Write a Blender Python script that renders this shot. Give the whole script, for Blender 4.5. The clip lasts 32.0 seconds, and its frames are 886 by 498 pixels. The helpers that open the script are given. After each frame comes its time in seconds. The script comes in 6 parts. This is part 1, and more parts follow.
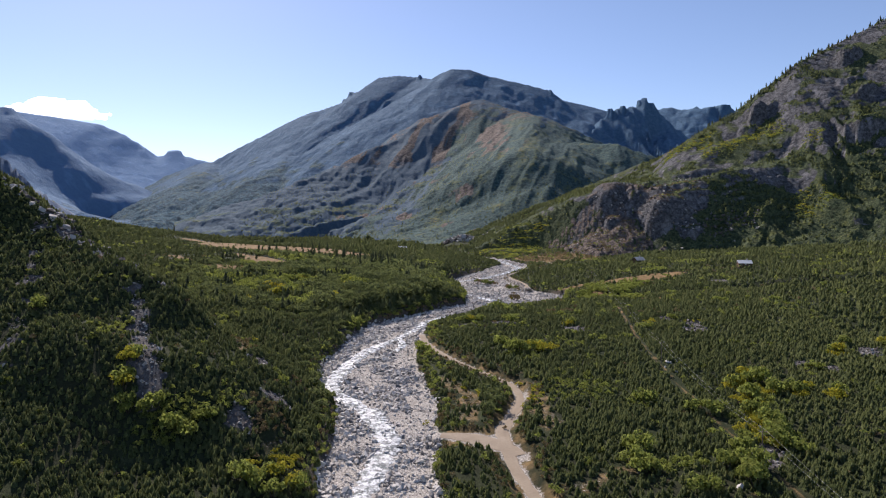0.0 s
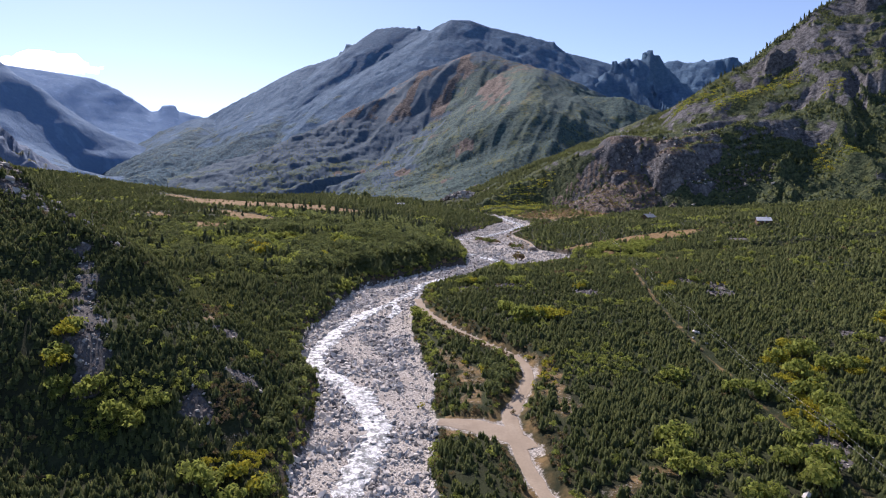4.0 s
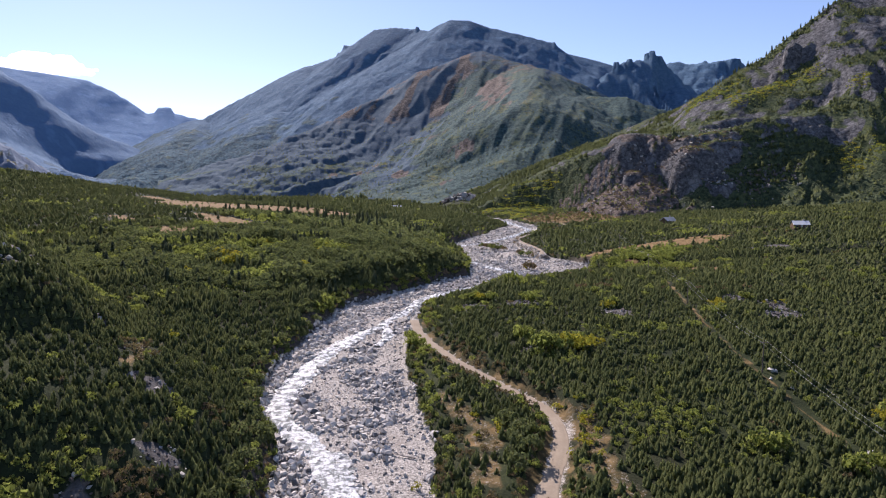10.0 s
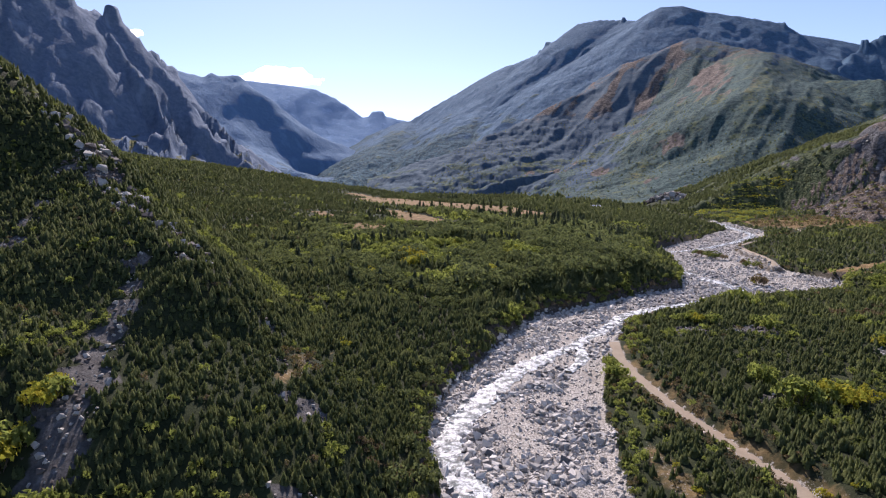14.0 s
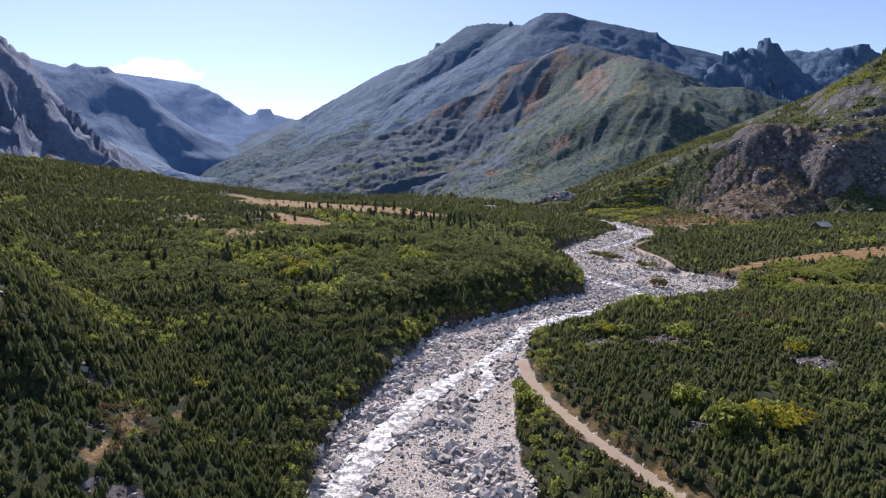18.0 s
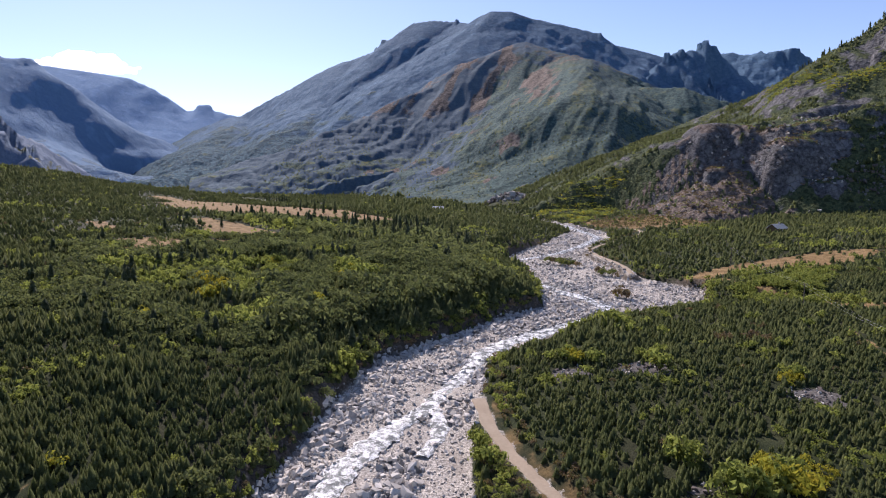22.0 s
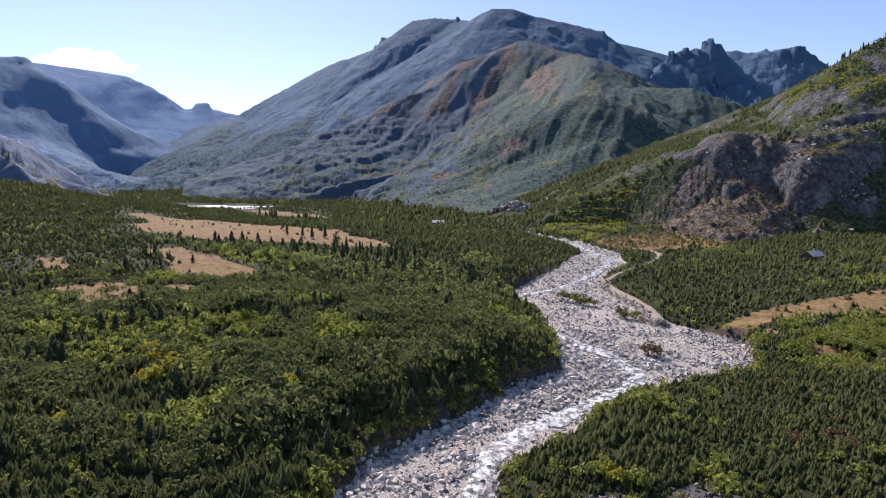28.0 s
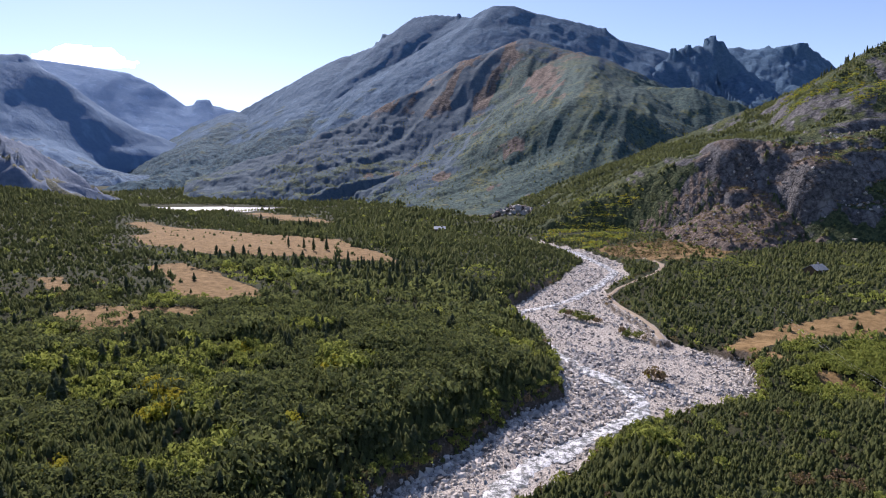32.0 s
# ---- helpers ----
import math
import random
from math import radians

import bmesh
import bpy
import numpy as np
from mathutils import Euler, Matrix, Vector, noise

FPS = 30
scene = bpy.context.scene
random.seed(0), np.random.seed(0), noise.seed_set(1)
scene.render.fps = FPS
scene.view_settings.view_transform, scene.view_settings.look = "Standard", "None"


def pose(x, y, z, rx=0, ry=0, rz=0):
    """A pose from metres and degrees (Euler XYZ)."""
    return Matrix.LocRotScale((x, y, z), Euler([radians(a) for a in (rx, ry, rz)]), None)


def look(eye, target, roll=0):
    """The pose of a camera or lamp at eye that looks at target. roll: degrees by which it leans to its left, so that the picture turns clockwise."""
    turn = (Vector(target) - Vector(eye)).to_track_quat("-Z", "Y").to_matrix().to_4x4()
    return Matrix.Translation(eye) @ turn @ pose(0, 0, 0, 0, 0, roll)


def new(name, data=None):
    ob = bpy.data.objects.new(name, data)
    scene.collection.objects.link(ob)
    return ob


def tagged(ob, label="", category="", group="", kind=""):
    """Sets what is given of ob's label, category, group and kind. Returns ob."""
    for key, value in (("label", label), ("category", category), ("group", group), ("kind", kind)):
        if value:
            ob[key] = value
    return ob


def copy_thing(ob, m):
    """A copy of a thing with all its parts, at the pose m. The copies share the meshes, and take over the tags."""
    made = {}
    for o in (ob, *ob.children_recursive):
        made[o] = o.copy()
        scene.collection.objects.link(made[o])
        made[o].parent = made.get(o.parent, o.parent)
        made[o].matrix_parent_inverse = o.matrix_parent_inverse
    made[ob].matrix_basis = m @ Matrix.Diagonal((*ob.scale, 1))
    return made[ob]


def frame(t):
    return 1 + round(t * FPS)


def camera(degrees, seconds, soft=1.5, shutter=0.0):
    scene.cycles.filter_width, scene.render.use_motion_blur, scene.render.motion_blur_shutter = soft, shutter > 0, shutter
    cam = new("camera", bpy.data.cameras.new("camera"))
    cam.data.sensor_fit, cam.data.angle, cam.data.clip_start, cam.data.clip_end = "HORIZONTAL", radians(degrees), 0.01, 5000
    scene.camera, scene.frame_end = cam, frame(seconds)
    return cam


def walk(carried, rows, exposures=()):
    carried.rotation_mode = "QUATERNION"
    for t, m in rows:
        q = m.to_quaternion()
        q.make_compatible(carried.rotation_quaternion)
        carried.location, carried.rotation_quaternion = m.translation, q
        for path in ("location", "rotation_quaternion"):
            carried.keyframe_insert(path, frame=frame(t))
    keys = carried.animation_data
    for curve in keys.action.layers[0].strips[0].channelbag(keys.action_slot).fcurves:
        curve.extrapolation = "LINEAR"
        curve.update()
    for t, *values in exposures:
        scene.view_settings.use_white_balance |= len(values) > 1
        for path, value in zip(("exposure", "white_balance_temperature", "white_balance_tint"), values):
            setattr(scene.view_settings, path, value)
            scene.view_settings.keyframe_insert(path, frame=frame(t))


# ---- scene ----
cam = camera(70.80, 32.0, soft=1.1)


def aim(x, y, z, heading, tilt):
    """A level camera: heading in degrees to the right of +y, tilt in degrees above the horizon."""
    return pose(x, y, z, 90 + tilt, 0, -heading)


walk(cam, [
    (0, aim(-0.21, -41.48, 52.86, -0.08, -2.62)),
    (0.5, aim(-0.13, -38.30, 52.61, -0.08, -3.94)),
    (1, aim(-0.05, -35.15, 52.37, -0.09, -6.31)),
    (1.5, aim(0.03, -32.00, 52.13, -0.09, -6.71)),
    (2, aim(0.11, -28.81, 51.89, -0.09, -6.64)),
    (3, aim(0.20, -22.16, 51.41, -0.10, -6.59)),
    (3.5, aim(0.20, -18.62, 51.16, -0.05, -6.57)),
    (5.5, aim(0.07, -3.64, 50.22, -0.05, -6.43)),
    (6, aim(0.00, 0.00, 50.00, -0.05, -6.41)),
    (7.5, aim(-0.32, 10.50, 49.43, 0.01, -6.32)),
    (9, aim(-0.65, 20.74, 48.91, 0.07, -6.27)),
    (10.5, aim(-0.68, 30.82, 48.38, 0.07, -6.23)),
    (11.5, aim(-0.73, 37.48, 48.06, 0.12, -6.21)),
    (12, aim(-0.84, 40.82, 47.93, 0.12, -6.19)),
    (12.25, aim(-0.98, 42.52, 47.89, -1.13, -6.23)),
    (12.5, aim(-1.22, 44.25, 47.90, -3.64, -6.27)),
    (13, aim(-1.87, 47.55, 47.91, -9.57, -6.35)),
    (13.5, aim(-2.64, 50.60, 47.87, -15.29, -6.37)),
    (14.5, aim(-4.29, 56.55, 47.78, -18.20, -6.39)),
    (15.5, aim(-5.94, 62.51, 47.69, -16.23, -6.41)),
    (16, aim(-6.59, 65.44, 47.67, -14.07, -6.42)),
    (16.5, aim(-7.12, 68.32, 47.66, -9.49, -6.37)),
    (17, aim(-7.56, 71.16, 47.65, -8.94, -6.37)),
    (17.5, aim(-7.94, 73.98, 47.66, -8.89, -6.36)),
    (18, aim(-8.26, 76.81, 47.67, -8.09, -6.37)),
    (18.5, aim(-8.57, 79.68, 47.69, -5.66, -6.40)),
    (19, aim(-8.87, 82.63, 47.71, -4.13, -6.39)),
    (19.5, aim(-9.14, 85.69, 47.69, -4.05, -6.40)),
    (20, aim(-9.35, 88.87, 47.65, -3.97, -6.40)),
    (20.5, aim(-9.54, 92.12, 47.69, -3.34, -6.42)),
    (21, aim(-9.75, 95.44, 47.91, -3.31, -6.43)),
    (22, aim(-10.22, 102.34, 48.97, -3.32, -6.50)),
    (23, aim(-10.73, 109.37, 50.49, -3.31, -6.54)),
    (24, aim(-11.34, 116.66, 52.29, -3.30, -6.59)),
    (25, aim(-11.84, 123.22, 54.40, -3.28, -6.65)),
    (25.5, aim(-11.96, 125.90, 55.56, -3.28, -6.68)),
    (27.5, aim(-12.18, 135.00, 60.53, -3.32, -6.79)),
    (28, aim(-12.26, 136.85, 61.71, -3.35, -6.80)),
    (29, aim(-12.69, 137.36, 63.49, -3.36, -6.86)),
    (30, aim(-12.79, 137.92, 65.85, -3.40, -6.96)),
    (31, aim(-12.81, 138.50, 68.31, -3.43, -7.08)),
    (32, aim(-12.84, 139.07, 70.77, -3.45, -7.23)),
], exposures=[(0.0, 0.17, 6500, 20), (1.0, 0.27, 6430, 24), (2.0, 0.36, 6400, 25), (32.0, 0.35, 6400, 25)])


# ---- world, sun ----
SUN_HEADING, SUN_HEIGHT = -26.0, 39.5   # degrees to the right of +y, degrees up
world = bpy.data.worlds.new("sky")
scene.world = world
world.use_nodes = True
wn = world.node_tree
sky = wn.nodes.new("ShaderNodeTexSky")
sky.sky_type, sky.sun_disc = "NISHITA", False
sky.sun_elevation, sky.sun_rotation = radians(SUN_HEIGHT), radians(SUN_HEADING)
sky.altitude, sky.air_density, sky.dust_density, sky.ozone_density = 1900, 1.0, 1.0, 2.2
wn.links.new(sky.outputs[0], wn.nodes["Background"].inputs[0])
wn.nodes["Background"].inputs[1].default_value = 0.122
sun = new("sun", bpy.data.lights.new("sun", "SUN"))
sun.data.energy, sun.data.angle, sun.data.color = 5.0, radians(0.55), (1.0, 0.95, 0.86)
sa, sb = radians(SUN_HEADING), radians(SUN_HEIGHT)
sun.matrix_world = look((0, 0, 300), Vector((0, 0, 300)) - Vector((math.sin(sa) * math.cos(sb), math.cos(sa) * math.cos(sb), math.sin(sb))))


# ---- the lie of the land ----
RNG = np.random.RandomState(7)
LATTICE = RNG.rand(256, 256)


def vnoise(x, y, seed=0):
    """Smooth noise from 0 to 1 on a unit lattice."""
    x, y = np.asarray(x, float) + seed * 17.3, np.asarray(y, float) + seed * 9.1
    i, j = np.floor(x).astype(int), np.floor(y).astype(int)
    u, v = x - i, y - j
    u, v = u * u * (3 - 2 * u), v * v * (3 - 2 * v)
    a, b = LATTICE[i % 256, j % 256], LATTICE[(i + 1) % 256, j % 256]
    c, d = LATTICE[i % 256, (j + 1) % 256], LATTICE[(i + 1) % 256, (j + 1) % 256]
    return (a * (1 - u) + b * u) * (1 - v) + (c * (1 - u) + d * u) * v


def fbm(x, y, octaves=4, seed=0, sharp=False):
    total, amp, out = 0, 1.0, 0
    for k in range(octaves):
        n = vnoise(x * 2.03 ** k, y * 2.03 ** k, seed + k)
        out = out + amp * (1 - abs(2 * n - 1) if sharp else n)
        total, amp = total + amp, amp * 0.5
    return out / total


def smooth(a, b, x):
    t = np.clip((np.asarray(x, float) - a) / (b - a), 0, 1)
    return t * t * (3 - 2 * t)


def along(x, y, line):
    """Distance from a polyline, its third value at the nearest place, and the way along it."""
    best = np.full(np.shape(x), 1e9)
    val, way, s0 = np.zeros(np.shape(x)), np.zeros(np.shape(x)), 0.0
    for p, q in zip(line, line[1:]):
        ax, ay, bx, by = p[0], p[1], q[0] - p[0], q[1] - p[1]
        ll = math.hypot(bx, by)
        t = np.clip(((x - ax) * bx + (y - ay) * by) / (ll * ll + 1e-9), 0, 1)
        d = np.hypot(x - ax - t * bx, y - ay - t * by)
        m = d < best
        best = np.where(m, d, best)
        val = np.where(m, p[2] + t * (q[2] - p[2]), val)
        way = np.where(m, s0 + t * ll, way)
        s0 += ll
    return best, val, way


def ridge(x, y, line, slope, gully=0.3, width=90.0, seed=0, sharp=5.0, blunt=0.0):
    """The height of a mountain ridge with gullied flanks."""
    wob = fbm(x / width, y / width, 3, seed) - 0.5
    best, top, way, total, s0 = 1e9, 0.0, 0.0, 0.0, 0.0
    for p, q in zip(line, line[1:]):
        ax, ay, bx, by = p[0], p[1], q[0] - p[0], q[1] - p[1]
        ll = math.hypot(bx, by)
        t = np.clip(((x - ax) * bx + (y - ay) * by) / (ll * ll + 1e-9), 0, 1)
        d = np.hypot(x - ax - t * bx, y - ay - t * by)
        w = (d + 1.0) ** -sharp
        top, way, total = top + w * (p[2] + t * (q[2] - p[2])), way + w * (s0 + t * ll), total + w
        best = np.minimum(best, d)
        s0 += ll
    g = fbm(way / total / width + wob, best / (width * 7), 5, seed + 5, True)
    far = np.sqrt(best ** 2 + blunt ** 2) - blunt
    return top / total - slope * far * (1 + gully * (0.55 - g) * 2)


BED_Y = [-300, 60, 98, 118, 143, 168, 190, 219, 240, 259, 273, 290, 303, 318, 350, 376, 393, 410, 422, 460, 494, 540, 584, 640, 700, 760, 5000]
BED_L = [-14, -22, -28, -29, -33, -43, -45, -42, -39, -36, -24, -11, -3, 12, 14, 11, -3, 0, 1, 20, 35, 54, 48, 28, 14, 0, -10]
BED_R = [14, 2, -3, -2, -2, -7, -11, -12, -9, -7, 8, 19, 36, 68, 77, 57, 53, 51, 50, 51, 72, 76, 64, 31, 8, -8, -18]
RIVER_Y = [-3000, -200, 0, 60, 120, 223, 317, 404, 515, 650, 800, 1000, 1400, 5000]
RIVER_Z = [-60, -17, -9, -7, -4, 1, 4.5, 7.3, 11, 14.5, 16, 15.5, 18, 60]
ROAD = [(58, -140, 4.2), (52, -80, 4.2), (44, -30, 4.2), (36, 12, 4.2), (30, 40, 4.2), (22, 70, 4.4), (17, 92, 4.6), (15, 108, 5.0), (15, 120, 5.0), (20, 134, 4.4), (23.5, 147, 4.2), (22, 158, 4.0), (13.5, 171, 3.8), (3, 189, 3.6), (-4, 204, 3.6), (-8.5, 218, 3.8), (-10, 230, 4.2)]
ROAD_FAR = [(55, 369, 3.4), (56, 385, 3.2), (54, 400, 3.0), (50, 418, 2.8), (48, 436, 2.6), (57, 455, 2.4), (72, 476, 2.4), (86, 495, 2.8), (95, 512, 3.8), (99, 528, 3.8), (92, 545, 2.5)]
PAD = [(-1, 117, 5.0), (7, 115, 9.0), (14, 111, 9.0), (18, 104, 6.0)]
SPUR = [(-48, 152, 1), (-66, 150, 15), (-85, 150, 32), (-106, 158, 40), (-125, 170, 46), (-142, 181, 56), (-165, 186, 71), (-230, 196, 106), (-330, 210, 160), (-560, 240, 290)]
RIGHT_HILL = [(30, 965, 30), (101, 950, 57), (174, 950, 83), (245, 950, 112), (314, 935, 143), (350, 880, 163), (385, 810, 195), (470, 800, 262), (590, 805, 322), (680, 810, 372), (820, 850, 420), (1100, 950, 520)]
MEADOWS = [
    [(-240, 545, 9), (-205, 528, 22), (-165, 494, 50), (-125, 484, 53), (-95, 470, 31), (-58, 453, 7)],
    [(-149, 402, 5), (-132, 387, 11), (-115, 367, 13), (-103, 354, 9)],
    [(-134, 320, 10), (-121, 321, 14), (-110, 330, 7)],
    [(-175, 362, 2.5), (-162, 351, 3)],
    [(80, 357, 5), (92, 366, 9), (110, 370, 11), (130, 376, 10), (148, 383, 7), (162, 389, 3)],
    [(-300, 900, 10), (-225, 820, 22), (-172, 765, 10)],
    [(-64, 292, 1.5), (-61, 291, 2)],
    [(84, 345, 3), (92, 318, 4), (104, 298, 5), (120, 292, 4)],
]
SCRUB_APRON = (112, 568, 64, 48)
TRAIL = [(88, 275, 1.6), (76, 200, 1.6), (73, 168, 1.8), (70, 130, 1.8), (69, 82, 1.8), (68, 40, 1.8), (66, -60, 1.8)]
# bare stony soil beside the track and on the spur's foot
VERGES = [
    [(24, 126, 1.2), (27.5, 138, 2.6), (28, 150, 2.6), (24, 162, 1.2)],
    [(2, 132, 1.0), (6, 145, 2.0), (2, 158, 1.6), (-2, 172, 1.0)],
    [(8, 125, 3.5), (7, 136, 4.2), (9, 145, 3.8), (4, 157, 2.8), (-1, 170, 1.8)],
    [(24, 110, 1.5), (28.5, 121, 3.0), (28, 131, 2.4)],
    [(29, 84, 3.0), (38, 92, 3.0), (46, 87, 2.5)],
    [(70, 118, 1.0), (71, 108, 1.6), (68, 100, 1.2)],
    [(-46.2, 102.7, 1.2), (-41.6, 99.7, 1.6), (-37, 110, 1.4)],
    [(-59.6, 141.3, 1.5), (-61.6, 150.5, 2.2), (-71, 181, 1.5)],
]
LAKE_Z = 15.5
LAKE = [(-540, 1000, 40), (-480, 1005, 62), (-400, 1000, 75), (-330, 990, 60), (-285, 985, 15)]


def bed(x, y):
    """How far inside the stony river bed a place lies (negative outside), in metres."""
    wob = 3.0 * (fbm(x / 14, y / 14, 2, 3) - 0.5)
    return np.minimum(x - np.interp(y, BED_Y, BED_L), np.interp(y, BED_Y, BED_R) - x) + wob


def road_in(x, y):
    out = np.full(np.shape(x), -1e9)
    for line in (ROAD, ROAD_FAR, PAD):
        d, w, _ = along(x, y, line)
        out = np.maximum(out, w / 2 - d)
    return out


def meadow_in(x, y):
    out = np.full(np.shape(x), -1e9)
    for line in MEADOWS:
        d, w, _ = along(x, y, line)
        out = np.maximum(out, w - d)
    return out + np.where(y > 280, 15, 7) * (fbm(x / 20, y / 20, 5, 12) - 0.5)


def verge_in(x, y):
    out = np.full(np.shape(x), -1e9)
    for line in VERGES:
        d, w, _ = along(x, y, line)
        out = np.maximum(out, w - d)
    return out + 6 * (fbm(x / 5, y / 5, 3, 14) - 0.5)


def apron_in(x, y):
    """1 in the middle of the brown scrub below the cliffs, 0 outside it."""
    cx, cy, rx, ry = SCRUB_APRON
    return smooth(1.05, 0.75, np.hypot((x - cx) / rx, (y - cy) / ry) + 0.8 * (fbm(x / 18, y / 18, 3, 25) - 0.5)) * (bed(x, y) < -4)


def lake_in(x, y):
    d, w, _ = along(x, y, LAKE)
    return w - d + 12 * (fbm(x / 40, y / 40, 2, 33) - 0.5)


def valley(x, y):
    zr = np.interp(y, RIVER_Y, RIVER_Z)
    dl = np.maximum(0, np.interp(y, BED_Y, BED_L) - x)
    dr = np.maximum(0, x - np.interp(y, BED_Y, BED_R))
    keep = 1 - 0.92 * smooth(430, 800, y)
    cut = 3.0 * (1 - np.exp(-dl / 1.8)) * smooth(70, 110, y) * smooth(520, 440, y)
    left = cut + (14.4 * (1 - np.exp(-dl / 40)) * (0.35 + 0.65 * smooth(60, 190, y)) + 0.055 * np.maximum(0, dl - 70)) * keep
    right = 2.6 * (1 - np.exp(-dr / 1.1)) * smooth(314, 326, y) * smooth(366, 352, y) + 3.2 * (1 - np.exp(-dr / 9)) + 0.03 * dr + 0.05 * np.maximum(0, dr - 40) * smooth(170, 380, y) * (1 - 0.5 * smooth(420, 640, y))
    z = zr + left + np.minimum(right, 60) * (1 - 0.3 * smooth(700, 1000, y))
    z = z + 12 * np.exp(-((x - 27) / 24) ** 2 - ((y - 805) / 14) ** 2)
    fan = 85 - 0.14 * np.hypot(x + 600, y - 550) - 0.09 * np.maximum(0, y - 620)
    z = np.where(x < 0, np.maximum(z, fan + 6 * (fbm(x / 60, y / 60, 3, 21) - 0.5)), z)
    z = z + 1.6 * (fbm(x / 24, y / 24, 3, 8) - 0.5) * smooth(0, 12, dl + dr)
    return z


# granite domes: x, y, half width, half depth, top, foot
DOMES = [(194, 661, 31, 27, 96, 50), (184, 654, 20, 24, 91, 46), (229, 601, 25, 29, 79, 24), (250, 606, 20, 24, 74, 26), (264, 654, 30, 26, 99, 62), (142, 712, 21, 27, 72, 26), (126, 700, 12, 18, 58, 26), (160, 676, 13, 16, 66, 34), (302, 668, 36, 14, 112, 92), (268, 664, 22, 12, 105, 90), (344, 622, 26, 18, 101, 70), (366, 606, 16, 16, 92, 62), (238, 566, 12, 10, 46, 24), (180, 620, 13, 12, 57, 36), (152, 640, 9, 9, 48, 32)]


CRAGS = [(412, 756, 28, 11, 203), (432, 750, 18, 10, 204), (380, 742, 16, 8, 172), (462, 640, 46, 26, 165), (448, 612, 26, 20, 128), (276, 676, 30, 10, 104), (306, 672, 30, 10, 107), (392, 694, 24, 9, 146), (500, 700, 30, 16, 212), (455, 770, 16, 10, 240), (520, 765, 22, 12, 275)]


def bluffs(x, y, h, places, seed):
    """Rounded rock bluffs (x, y, half width, half depth, top) with sheer fronts, ledges and clefts."""
    wx, wy = 12 * (fbm(x / 20, y / 20, 3, seed) - 0.5), 12 * (fbm(x / 20, y / 20, 3, seed + 1) - 0.5)
    rough = 11.0 * (fbm(x / 17, y / 17, 5, seed + 2, True) - 0.64)
    rough = rough + 6.0 * (fbm(x / 6.5, y / 6.5, 3, seed + 3, True) - 0.6)
    split = 0.7 * (fbm(x / 13, y / 13, 4, seed + 4) - 0.5)
    for cx, cy, rx, ry, top in places:
        q = np.hypot((x - cx + wx) / rx, (y - cy + wy) / np.where(y < cy, ry, ry * 2.6)) + split
        d = top - 22 * q ** 2 - 18 * smooth(0.55, 0.8, q) - 22 * smooth(0.9, 1.2, q) - 45 * np.maximum(0, q - 1.1)
        h = np.maximum(h, d + rough)
    return h


def domes(x, y, h, places, seed):
    """Rounded granite domes with sheer, cracked fronts that run back into the slope."""
    wx, wy = 9 * (fbm(x / 15, y / 15, 4, seed) - 0.5), 9 * (fbm(x / 15, y / 15, 4, seed + 1) - 0.5)
    crack = 3.2 * smooth(0.8, 0.97, fbm(x / 9, y / 26, 3, seed + 2, True)) + 2.6 * (fbm(x / 9, y / 11, 4, seed + 3, True) - 0.6)
    for cx, cy, rx, ry, top, foot in places:
        dx, dy = np.abs(x - cx + wx) / rx, (y - cy + wy) / np.where(y < cy, ry, ry * 2.4)
        q = (dx ** 2.6 + np.abs(dy) ** 2.6) ** (1 / 2.6)
        d = foot + (top - foot) * np.sqrt(np.clip(1 - q ** 3.4, 0, 1)) - crack * np.clip(q, 0.3, 1)
        h = np.where(q < 1, np.maximum(h, d), h)
    return h


def terraced(x, y, h, step, amount, seed):
    """Ledges: level treads and steep risers, uneven from place to place."""
    u = h / step + 2.4 * (fbm(x / 34, y / 34, 4, seed) - 0.5)
    k = np.floor(u)
    return h + amount * step * (k + smooth(0.45, 0.95, u - k) - u)


def knoll_z(x, y):
    """A shoulder of the hill that breaks off in domes and ledges above an apron of fallen rock."""
    s = smooth(630, 950, y)
    h = 88 - 10 * s + (0.15 + 0.25 * s) * (x - 194) + 0.05 * (y - 650) - 0.35 * np.maximum(0, 168 - x) * (1 - s)
    h = h - 0.95 * np.maximum(0, np.interp(x, [110, 165, 194, 226, 250, 300, 340, 420], [690, 655, 648, 612, 612, 616, 622, 655]) - y) - 0.3 * np.maximum(0, x - 380)
    h = h - 0.5 * np.maximum(0, y - 960)
    h = h + 9 * (fbm(x / 40, y / 40, 4, 45, True) - 0.6) + 4 * (fbm(x / 14, y / 14, 4, 48, True) - 0.6)
    h = terraced(x, y, h, 8.0, 0.75 * smooth(760, 660, y) * smooth(0.4, 0.56, fbm(x / 45, y / 30, 3, 49)), 46)
    apron = 20 + (12 + 26 * smooth(140, 200, x)) * smooth(545, 640, y + 0.2 * np.abs(x - 200)) - np.where(x < 200, 0.6, 0.35) * np.maximum(0, np.abs(x - 205) - 58) - 0.6 * np.maximum(0, 552 - y)
    h = np.maximum(h, apron + 14 * (fbm(x / 34, y / 30, 4, 144, True) - 0.62) + 6 * (fbm(x / 11, y / 11, 4, 145, True) - 0.6))
    return domes(x, y, h, DOMES, 141)


